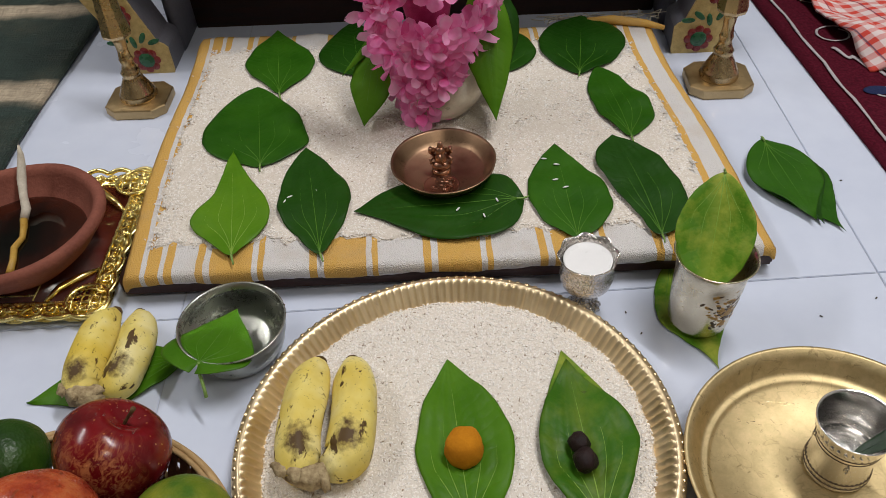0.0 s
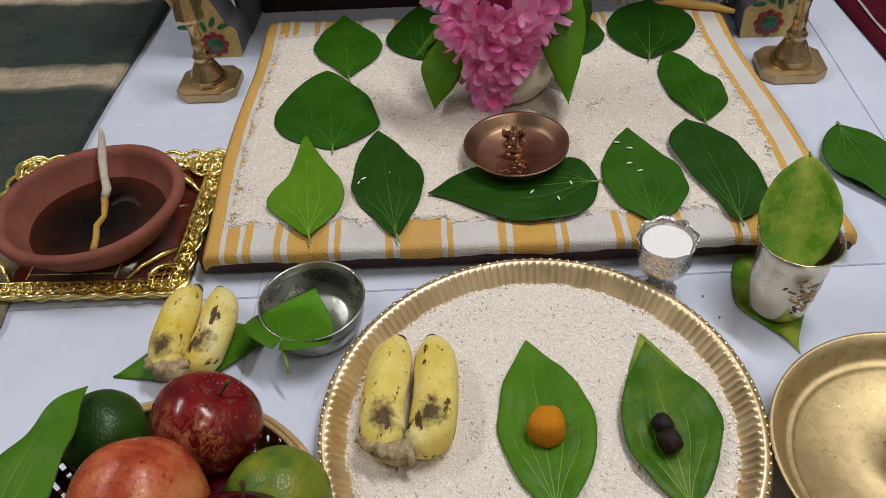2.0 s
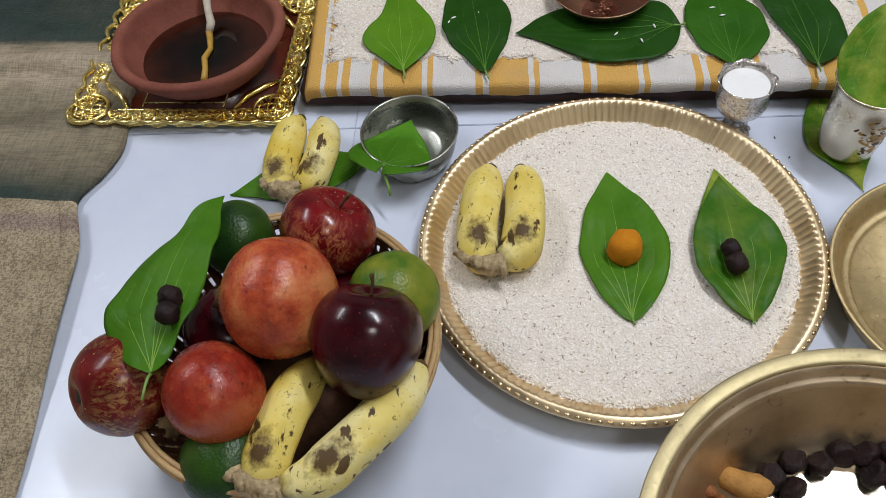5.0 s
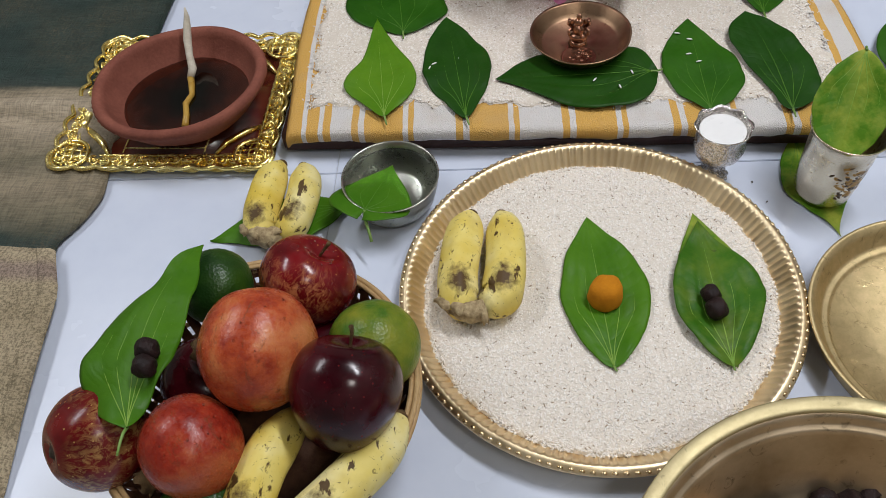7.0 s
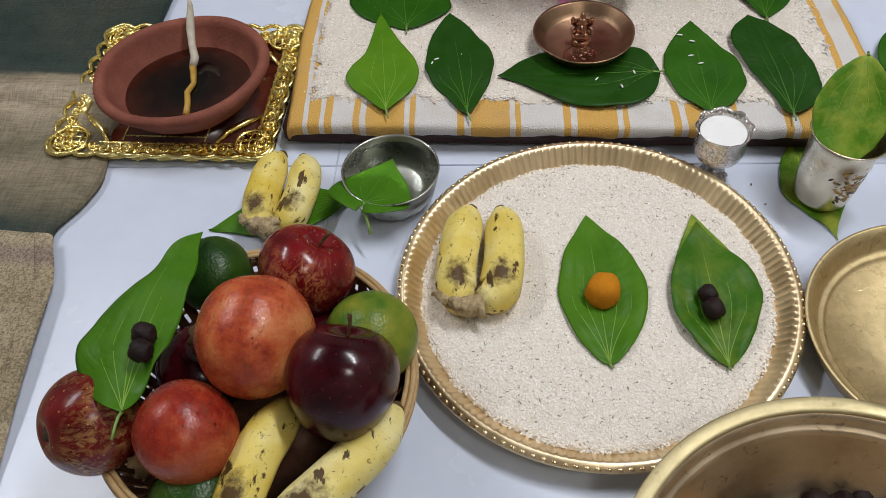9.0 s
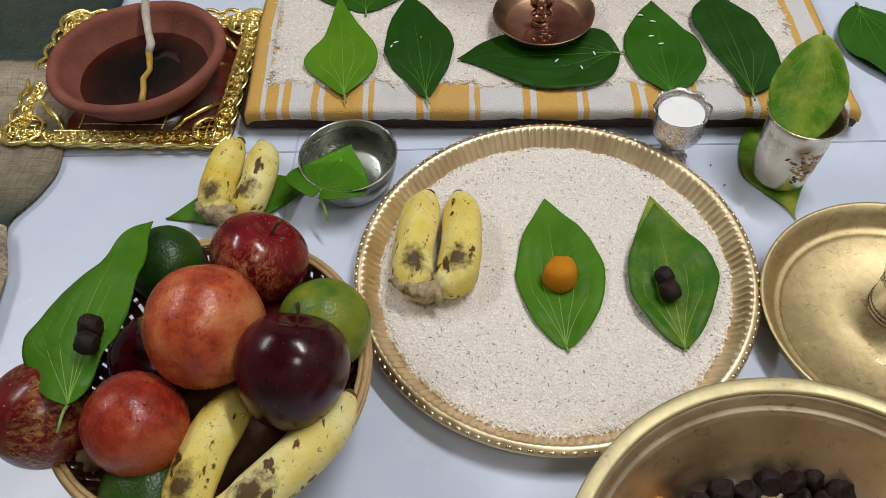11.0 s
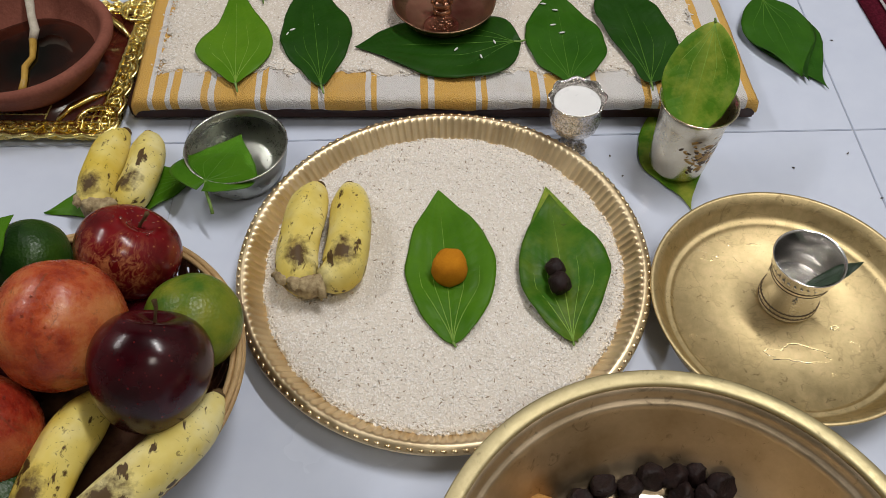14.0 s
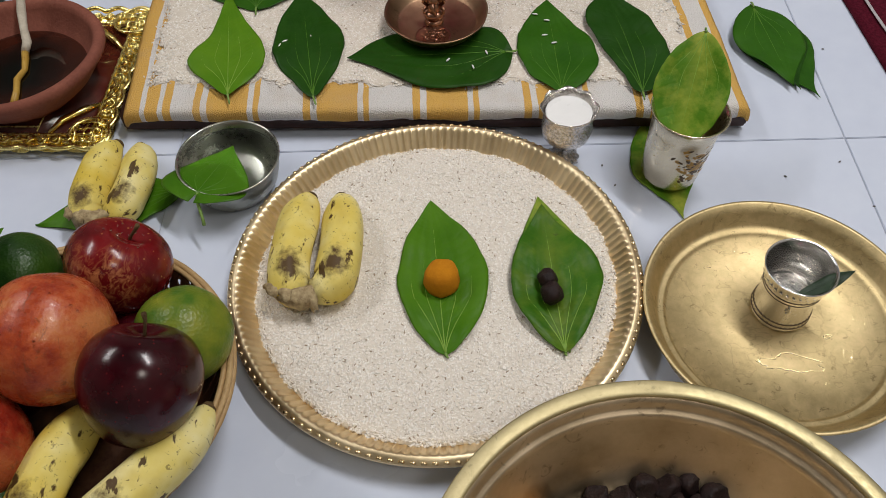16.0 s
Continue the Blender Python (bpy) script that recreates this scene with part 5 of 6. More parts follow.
def painted_stool():
    t = thing("painted_stool", (-0.035, 0.905, 0), "low stool with gilded legs painted with red and green flowers", "stool")
    part("seat", box(-0.42, 0.0, 0.215, 0.40, 0.42, 0.24, 0.004), "grey_paint", t)
    for sx, x in ((-1, -0.360), (1, 0.347)):
        for y in (0.0, 0.36):
            bm = bmesh.new()
            rows = []
            for h, w, o in ((0, 0.031, 0.0), (0.004, 0.032, 0.0), (0.036, 0.032, 0.0), (0.041, 0.029, 0.001), (0.045, 0.024, 0.004), (0.054, 0.025, 0.008), (0.09, 0.027, 0.024), (0.14, 0.030, 0.044), (0.215, 0.030, 0.050)):
                cx = x + (o if sx > 0 else -o)
                rows.append([bm.verts.new(q) for q in ((cx - w, y, h), (cx + w, y, h), (cx + w, y + 0.05, h), (cx - w, y + 0.05, h))])
            for a, b in zip(rows, rows[1:]):
                for k in range(4):
                    bm.faces.new((a[k], a[(k + 1) % 4], b[(k + 1) % 4], b[k]))
            bm.faces.new(rows[0])
            bm.faces.new(rows[-1])
            front = bm.copy()
            for v in front.verts:
                v.co.y = y - 0.003 if v.co.y < y + 0.02 else y + 0.0
            bmesh.ops.bevel(bm, geom=[e for e in bm.edges], offset=0.0012, segments=1, affect="EDGES")
            leg = part("leg", bm, "grey_paint", t, "grey wooden leg with a gilded front", False)
            part("leg_front", front, "paint_gold", leg, "gilded front with enamelled flowers", False)
            if y > 0:
                continue
            for cz, cx in ((0.020, x), (0.082, x + sx * 0.020)):
                for k in range(8):
                    a = k * math.pi / 4
                    pet = part("petal", ball(0.0070, 10, 6, sc=(0.85, 0.18, 0.85)), "paint_red", leg, "red enamel petal")
                    pet.location = (cx + 0.0125 * math.cos(a), -0.0034, cz + 0.0125 * math.sin(a))
                part("flower_centre", ball(0.0105, 14, 8, sc=(1, 0.16, 1)), "paint_green", leg, "green enamel flower centre").location = (cx, -0.0042, cz)
            for k in range(5):
                lf = part("painted_leaf", ball(0.006, 10, 6, sc=(1.5, 0.15, 0.6)), "paint_green", leg, "green enamel leaf")
                lf.matrix_basis = pose(x + sx * 0.01 + 0.013 * (k - 2), -0.0036, 0.046 + 0.006 * (k % 2), 0, 40 * k, 0)
        part("side_panel", box(x - 0.034 if sx > 0 else x + 0.020, 0.05, 0.0, x - 0.020 if sx > 0 else x + 0.034, 0.36, 0.215, 0.002), "grey_paint", t, "plain grey side panel")
    part("back_panel", box(-0.325, 0.112, 0.0, 0.312, 0.124, 0.215, 0.001), "wood_dark", t)


# ---- flowers ----
def flower_pot():
    c = Vector((-0.010, 0.748, B + 0.003))
    t = thing("flower_pot", c, "round cream metal pot full of pink oleander flowers and green leaves", "flower pot")
    part("pot", lathe([(0, 0), (0.030, 0), (0.036, 0.004), (0.047, 0.018), (0.050, 0.032), (0.046, 0.046), (0.036, 0.056), (0.038, 0.062), (0.036, 0.063), (0.033, 0.056), (0.043, 0.044), (0.046, 0.03), (0, 0.006)], 56), "clay_pot", t)
    rnd = random.Random(11)

    def blossom(seed):
        r2 = random.Random(seed)
        bm = bmesh.new()
        for layer, (count, size, lift) in enumerate(((5, 0.0190, 0.20), (3, 0.0130, 0.9))):
            for k in range(count):
                a = 2 * math.pi * (k + 0.45 * layer) / count + r2.uniform(-0.3, 0.3)
                ll, sp = size * r2.uniform(0.85, 1.15), size * r2.uniform(0.34, 0.50)
                tw, bend, rise = r2.uniform(-1.0, 1.0), r2.uniform(-0.3, 0.7), lift * r2.uniform(0.2, 2.6)
                rows = []
                for i in range(8):
                    s = i / 7
                    wd = sp * (0.18 + 0.82 * math.sin(min(1, s * 1.25) * math.pi / 2) ** 1.3) * math.sqrt(max(0.02, 1 - max(0, (s - 0.62) / 0.38) ** 2.4))
                    rad = ll * s
                    hgt = rise * ll * s - bend * ll * s * s + 0.0015 * layer
                    row = []
                    for j in (-1, -0.35, 0.35, 1):
                        ruffle = 0.0045 * s * noise.noise(Vector((s * 2.5, j * 1.6, 3.0 * seed + k + 7 * layer)))
                        q = Vector((rad - 0.10 * wd * j * j, j * wd, hgt + 0.40 * wd * (j * j - 0.3) * (1 - s) + tw * j * wd * s + ruffle))
                        row.append(bm.verts.new(Matrix.Rotation(a, 3, "Z") @ q))
                    rows.append(row)
                for p, q in zip(rows, rows[1:]):
                    for j in range(3):
                        bm.faces.new((p[j], p[j + 1], q[j + 1], q[j]))
        me = mesh_of(bm, "blossom")
        me.materials.append(M["petal"])
        return me
    kinds = [blossom(s) for s in range(7)]
    view = Vector((0.02, -0.62, 0.42)).normalized()
    n = 0
    while n < 84:
        h = rnd.uniform(0.014, 0.205)
        f = max(0.0, min(1.0, (h - 0.012) / 0.13))
        half = 0.030 + 0.042 * f ** 1.5
        x = rnd.uniform(-1, 1)
        depth = math.sqrt(max(0, 1 - x * x))
        front = 0.034 + 0.022 * f
        p = Vector((x * half - 0.009 + 0.002 * f, -front * depth - 0.004 + 0.008 * (1 - f) * abs(x) + 0.006 * f, h))
        nrm = (Vector((x * 0.9, -depth, 0.75)) + 0.75 * Vector((rnd.uniform(-1, 1), rnd.uniform(-1, 1), rnd.uniform(-1, 1)))).normalized()
        ob = new("blossom", rnd.choice(kinds))
        ob.parent = t
        q = nrm.to_track_quat("Z", "Y")
        ob.matrix_basis = Matrix.Translation(p) @ q.to_matrix().to_4x4() @ pose(0, 0, 0, 0, 0, rnd.uniform(0, 360)) @ Matrix.Scale(rnd.uniform(0.85, 1.15), 4)
        n += 1
    # filler body, coloured dark so the gaps between blossoms look shaded
    part("flower_core", rough_up(lathe([(0, 0.03), (0.016, 0.05), (0.022, 0.10), (0.032, 0.15), (0.030, 0.19), (0, 0.20)], 24), 0.006, 40), "petal_gap", t, "dark pink filler for the shaded gaps between blossoms").location = (-0.008, 0.012, 0)
    for b, e, w, mat, s in (((0.050, 0.020, 0.140), (0.061, -0.066, 0.022), 0.052, "leaf_mid", 31), ((-0.068, 0.004, 0.070), (-0.082, -0.045, 0.006), 0.048, "leaf_mid", 32), ((-0.055, 0.02, 0.10), (-0.105, -0.005, 0.045), 0.014, "leaf_mid", 33),
                            ((0.060, 0.04, 0.12), (0.075, -0.01, 0.045), 0.05, "leaf_dark", 34)):
        leaf("leaf", b, e, w, mat, "drooping green leaf", p=0.4, cup=-0.006, seed=s, stalk=0.012, parent=t, veins=3)


# ---- fruit ----
def aim(at, axis, spin=0.0):
    """A pose at a place, whose upper end points along axis."""
    return Matrix.Translation(at) @ Vector(axis).to_track_quat("Z", "Y").to_matrix().to_4x4() @ pose(0, 0, 0, 0, 0, spin)


def apple(at, r, material, label, axis=(0, 0, 1), seed=0, stem=True, tall=0.90, taper=0.09):
    t = thing("apple", at, label, "apple", "fruit in the basket")
    t.matrix_basis = aim(at, axis, 70 * seed)
    prof = []
    for i in range(27):
        th = math.pi * i / 26
        rr = r * (math.sin(th) ** 0.92) * (1.0 - taper * math.cos(th))
        z = -math.cos(th) * r * tall
        d = math.sin(th)
        if th > math.pi / 2:
            z -= 0.24 * r * math.exp(-(d / 0.28) ** 2)
        else:
            z += 0.16 * r * math.exp(-(d / 0.22) ** 2)
        prof.append((rr if 0 < i < 26 else 0, z))
    def wave(i, a, rr, z):
        k = 1 + 0.018 * math.cos(5 * a + seed) * (0.4 + 0.6 * (1 - z / r) / 2) + 0.02 * math.sin(a + seed * 2)
        return rr * k, z
    part("flesh", lathe(prof, 48, wave), material, t)
    part("calyx", rough_up(ball(0.0060, 12, 8, at=(0, 0, -(tall - 0.17) * r), sc=(1, 1, 0.6)), 0.002, 300, seed), "crumb", t, "dry dark calyx")
    if stem:
        z0 = (tall - 0.26) * r
        part("stalk", tube([(0, 0, z0), (0.001, 0.0005, z0 + 0.006), (0.002, 0.0015, z0 + 0.012), (0.0045, 0.002, z0 + 0.017)], [0.0013, 0.0012, 0.0013, 0.0019], 8), "stub", t)
    return t


def pomegranate(at, r, material, label, axis, seed):
    t = thing("pomegranate", at, label, "pomegranate", "fruit in the basket")
    t.matrix_basis = aim(at, axis)
    bm = ball(r, 48, 32, sc=(1, 1, 0.94))
    for v in bm.verts:
        a = math.atan2(v.co.y, v.co.x)
        v.co *= 1 + 0.020 * math.cos(6 * a + seed) * (1 - abs(v.co.z) / r) + 0.02 * noise.noise(v.co * 28 + Vector((seed, 0, 0)))
    part("rind", bm, material, t)
    rnd = random.Random(seed)
    drops = bmesh.new()
    for k in range(26):
        d = Vector((rnd.gauss(0, 0.5), rnd.gauss(-0.1, 0.5), 1)).normalized()
        q = t.matrix_basis.to_3x3().inverted() @ d
        ball(rnd.uniform(0.0005, 0.0011), 7, 5, drops, tuple(q * r * 0.985))
    part("water_droplets", drops, "water", t, "tiny water droplets")["kind"] = "stuff"
    prof = [(0.007, r * 0.88), (0.0095, r * 0.95), (0.008, r * 1.02), (0.010, r * 1.16), (0.0085, r * 1.17), (0.006, r * 1.03), (0, r * 0.98)]
    part("crown", lathe(prof, 30, lambda i, a, rr, z: (rr, z - (0.004 * (0.5 + 0.5 * math.cos(6 * a)) if i in (3, 4) else 0))), "stub", t, "dry brown crown")


def citrus(at, r, material, label, seed):
    t = thing("sweet_lime", at, label, "sweet lime", "fruit in the basket")
    t.matrix_basis = aim(at, (0.3, 0.4, -0.9), 40 * seed)
    part("rind", rough_up(ball(r, 40, 26, sc=(1, 1, 0.93)), 0.0012, 45, seed), material, t)
    part("stalk_end", lathe([(0.004, r * 0.915), (0.0035, r * 0.95), (0.002, r * 0.955), (0, r * 0.95)], 12), "stub", t)


def finger(points, r, seed=0):
    """One banana: a curved, slightly five-sided tube with a blunt tip and a neck that narrows to the stem."""
    pts = [Vector(p) for p in points]
    out, rad = [], []
    n = 32
    for i in range(n + 1):
        s = i / n * (len(pts) - 1)
        k = min(int(s), len(pts) - 2)
        f = s - k
        p0, p1, p2, p3 = pts[max(k - 1, 0)], pts[k], pts[k + 1], pts[min(k + 2, len(pts) - 1)]
        out.append(0.5 * ((2 * p1) + (p2 - p0) * f + (2 * p0 - 5 * p1 + 4 * p2 - p3) * f * f + (3 * p1 - p0 - 3 * p2 + p3) * f ** 3))
        q = i / n
        if q < 0.34:
            taper = 0.28 + 0.72 * math.sin(q / 0.34 * math.pi / 2)
        elif q > 0.70:
            taper = 0.44 + 0.56 * max(0.0, math.cos((q - 0.70) / 0.30 * math.pi / 2)) ** 0.9
        else:
            taper = 1.0
        rad.append(r * taper * (1 + 0.014 * math.sin(9 * q + seed)))
    bm = tube(out, rad, 20)
    bm.verts.ensure_lookup_table()
    uv = bm.loops.layers.uv.new("UVMap")
    place = {}
    for i in range(n + 1):
        for k in range(20):
            v = bm.verts[i * 20 + k]
            v.co = out[i] + (v.co - out[i]) * (1 + 0.045 * math.cos(5 * 2 * math.pi * k / 20 + seed) + 0.02 * noise.noise(v.co * 60))
            place[v] = (k / 20, i / n)
    for face in bm.faces:
        for l in face.loops:
            l[uv].uv = place[l.vert]
    return bm, out[0], out[-1], (out[0] - out[1]).normalized()


def banana_pair(at, label, fingers, stem, group="pairs of bananas"):
    t = thing("banana_pair", at, label, "bananas", group)
    for i, (pts, r) in enumerate(fingers):
        bm, a, b, d = finger(pts, r, i * 1.7 + at[0] * 9)
        f = part("banana", bm, "banana", t)
        part("blossom_end", tube([a - d * 0.002, a + d * 0.002, a + d * 0.0040], [r * 0.40, r * 0.33, r * 0.24], 10), "stub", f, "black dried tip")
    bm = bmesh.new()
    pts = [Vector(q) for q in stem]
    tube(pts, [0.005, 0.0086, 0.0098, 0.0086, 0.0055], 16, bm)
    for v in bm.verts:
        v.co += Vector((1, 1, 0.8)) * 0.0036 * noise.noise(v.co * 210) + Vector((0, 0, 0.0014)) * noise.noise(v.co * 600)
    part("stem", bm, "stem_stub", t, "withered brown stem stub")
    rnd = random.Random(int(abs(at[0]) * 1000))
    for k, q in enumerate((pts[0], pts[1], pts[3])):
        bm = bmesh.new()
        a = rnd.uniform(2.6, 4.4) if k < 2 else rnd.uniform(4.2, 5.6)
        rows = []
        for i in range(7):
            f = i / 6
            c = q + Vector((math.cos(a), math.sin(a), 0)) * (0.019 * f - 0.005) + Vector((0, 0, 0.0080 + 0.003 * math.sin(2.6 * f) - 0.009 * f * f))
            wide = Vector((-math.sin(a), math.cos(a), 0.15)) * 0.0095 * (1 - 0.75 * f * f) * (0.8 + 0.3 * math.sin(5 * f + k))
            rows.append([bm.verts.new(c + wide * u + Vector((0, 0, -0.0035 * u * u + 0.0012 * noise.noise(Vector((f * 4, u * 2, k)))))) for u in (-1, -0.5, 0, 0.5, 1)])
        for x, y in zip(rows, rows[1:]):
            for j in range(4):
                bm.faces.new((x[j], x[j + 1], y[j + 1], y[j]))
        flap = part("dry_flap", bm, "stem_stub", t, "curled dry flap of the stem")
        flap.modifiers.new("thickness", "SOLIDIFY").thickness = 0.0009
    return t


def bananas():
    banana_pair((-0.0915, 0.338, 0.0165), "two ripe bruised bananas joined at the stem, lying on the rice",
                [([(-0.0135, 0.054, 0.014), (-0.0165, 0.036, 0.0185), (-0.0190, 0.008, 0.0195), (-0.0200, -0.020, 0.0190), (-0.0170, -0.042, 0.016), (-0.0060, -0.053, 0.0145)], 0.0174),
                 ([(0.0135, 0.054, 0.014), (0.0175, 0.036, 0.0180), (0.0205, 0.008, 0.0190), (0.0205, -0.018, 0.0185), (0.0165, -0.038, 0.0160), (0.0010, -0.048, 0.0150)], 0.0180)],
                [(-0.026, -0.048, 0.017), (-0.016, -0.053, 0.019), (-0.006, -0.055, 0.018), (0.001, -0.052, 0.017), (0.008, -0.046, 0.017)])
    banana_pair((-0.284, 0.416, 0.006), "two ripe bruised bananas joined at the stem on a betel leaf",
                [([(-0.019, 0.048, 0.013), (-0.022, 0.030, 0.0175), (-0.0235, 0.004, 0.0185), (-0.0235, -0.020, 0.0180), (-0.0205, -0.038, 0.0150), (-0.0115, -0.047, 0.0135)], 0.0165),
                 ([(0.004, 0.045, 0.013), (0.0105, 0.028, 0.0170), (0.0140, 0.004, 0.0180), (0.0125, -0.018, 0.0175), (0.0070, -0.034, 0.0150), (-0.0040, -0.042, 0.0140)], 0.0160)],
                [(-0.030, -0.042, 0.016), (-0.021, -0.047, 0.018), (-0.012, -0.049, 0.017), (-0.005, -0.046, 0.016), (0.002, -0.041, 0.015)])
    leaf("betel_leaf", (-0.232, 0.424, 0.004), (-0.360, 0.377, 0.004), 0.058, "leaf_mid", "green betel leaf lying on the floor under the bananas", p=0.42, seed=18, wave=0.003)
    banana_pair((-0.20, 0.11, 0.055), "two ripe speckled bananas lying in the fruit basket",
                [([(-0.014, 0.062, 0.010), (-0.020, 0.042, 0.018), (-0.028, 0.016, 0.022), (-0.033, -0.008, 0.021), (-0.036, -0.026, 0.018), (-0.039, -0.038, 0.014)], 0.0172),
                 ([(0.060, 0.060, 0.010), (0.054, 0.038, 0.017), (0.038, 0.012, 0.021), (0.020, -0.010, 0.021), (0.002, -0.028, 0.018), (-0.022, -0.038, 0.014)], 0.0176)],
                [(-0.056, -0.030, 0.015), (-0.047, -0.036, 0.018), (-0.037, -0.040, 0.018), (-0.028, -0.041, 0.016), (-0.018, -0.040, 0.015)], "fruit in the basket")


BASKET = (-0.251, 0.188)


def fruit_basket():
    t = thing("fruit_basket", (*BASKET, 0), "round woven cane basket heaped with fruit", "basket")
    part("base", lathe([(0, 0.001), (0.085, 0.001), (0.088, 0.003), (0.085, 0.005), (0, 0.005)], 48), "cane_dark", t)
    R, H = 0.1205, 0.066
    def circle(r, z, amp=0.0, n=120, c=0):
        return [((r + amp * math.sin(c * k * 2 * math.pi / n)) * math.cos(2 * math.pi * k / n), (r + amp * math.sin(c * k * 2 * math.pi / n)) * math.sin(2 * math.pi * k / n), z) for k in range(n)]
    for r, z, w in ((R, H, 0.0024), (R - 0.0042, H + 0.0008, 0.0021), (R + 0.0016, H - 0.0045, 0.0021), (R - 0.002, H - 0.0085, 0.0020)):
        part("rim_cane", tube(circle(r, z), w, 8, None, True), "cane", t)
    for i, z in enumerate((0.010, 0.020, 0.030, 0.040, 0.049, 0.056)):
        r = 0.088 + (R - 0.090) * (z / H) ** 0.8
        part("weaver", tube(circle(r, z, 0.0016 * (-1) ** i, 240, 30), 0.0022, 6, None, True), "cane" if i % 3 == 0 else "cane_dark", t)
    slat = bmesh.new()
    pts = [(0.086 + (R - 0.090) * s ** 0.8, 0.004 + (H - 0.004) * s) for s in [k / 6 for k in range(7)]]
    rows = [[slat.verts.new((r + d, w, z)) for d, w in ((-0.0008, -0.004), (-0.0008, 0.004), (0.0008, 0.004), (0.0008, -0.004))] for r, z in pts]
    for a, b in zip(rows, rows[1:]):
        for k in range(4):
            slat.faces.new((a[k], a[(k + 1) % 4], b[(k + 1) % 4], b[k]))
    slat = mesh_of(slat, "slat", False)
    slat.materials.append(M["cane_dark"])
    for k in range(60):
        o = new("slat", slat)
        o.parent = t
        o.matrix_basis = pose(0, 0, 0, 0, 0, 6 * k)


def fruit():
    pomegranate((-0.2395, 0.1945, 0.114), 0.0445, "pom_pale", "large pale red pomegranate on top of the fruit heap", (-0.93, 0.05, -0.2), 1)
    pomegranate((-0.2785, 0.129, 0.090), 0.0370, "pom_red", "red pomegranate wet with water drops, in the basket", (-0.75, -0.6, -0.25), 2)
    apple((-0.1725, 0.1655, 0.108), 0.0388, "apple_dark", "dark maroon apple on top of the fruit heap", (0.10, 0.70, 0.66), 1, True, 1.06, 0.15)
    wet = apple((-0.224, 0.272, 0.088), 0.0385, "apple_red", "bright red apple wet with drops, at the basket's rim", (0.45, 0.42, 0.78), 2)
    apple((-0.3535, 0.134, 0.083), 0.0385, "apple_streaked", "red apple with yellow streaks lying over the basket's rim", (0.52, 0.50, -0.40), 3, False)
    apple((-0.298, 0.198, 0.052), 0.036, "apple_dark", "dark red apple deep in the basket", (0.3, 0.2, 0.9), 4, False)
    apple((-0.205, 0.225, 0.045), 0.034, "apple_dark", "dark red apple under the other fruit", (0.4, 0.1, 0.9), 5, False)
    rnd = random.Random(14)
    drops = bmesh.new()
    for k in range(34):
        d = Vector((rnd.gauss(0, 0.55), rnd.gauss(-0.15, 0.5), 1)).normalized()
        ball(rnd.uniform(0.0004, 0.0010), 7, 5, drops, tuple(wet.matrix_basis.to_3x3().inverted() @ d * 0.0372))
    part("water_droplets", drops, "water", wet, "tiny water droplets")["kind"] = "stuff"
    citrus((-0.164, 0.219, 0.082), 0.0352, "lime", "green and yellow sweet lime at the basket's rim", 1)
    citrus((-0.303, 0.272, 0.078), 0.0310, "lime_dark", "dark green sweet lime behind the pomegranate", 2)
    citrus((-0.272, 0.094, 0.052), 0.0345, "lime_dark", "dark green sweet lime low in the basket", 3)
    leaf("betel_leaf", (-0.311, 0.124, 0.1215), (-0.308, 0.289, 0.1170), 0.080, "leaf_mid", "large green betel leaf laid over the fruit in the basket", seed=19, cup=-0.006, roll=-6, stalk=0.020, wave=0.005,
         arch=0.006, side=-0.013, vein="vein_light", curl=0.006, left=(22, 40, 45, 38, 28, 12, 6), right=(7, 15, 25, 27, 25, 22, 11))
    nut = mesh_of(rough_up(ball(0.0112, 18, 12, sc=(1, 1, 0.86)), 0.003, 130, 5), "areca_nut")
    nut.materials.append(M["areca"])
    for x, y, z, lab, grp, s in ((-0.3090, 0.1780, 0.1355, "dark areca nut resting on the basket's leaf", "nuts on the basket leaf", 0.80), (-0.3065, 0.1645, 0.1360, "dark areca nut resting on the basket's leaf", "nuts on the basket leaf", 0.78),
                                 (0.1000, 0.3125, 0.0290, "dark areca nut resting on a betel leaf", "nuts on the plate leaf", 0.76), (0.1030, 0.2975, 0.0300, "dark areca nut resting on a betel leaf", "nuts on the plate leaf", 0.86)):
        o = new("areca_nut", nut)
        o.matrix_basis = pose(x, y, z, 30 * s, 140 * x, 900 * y) @ Matrix.Scale(s, 4)
        tagged(o, lab, "areca nut", grp)


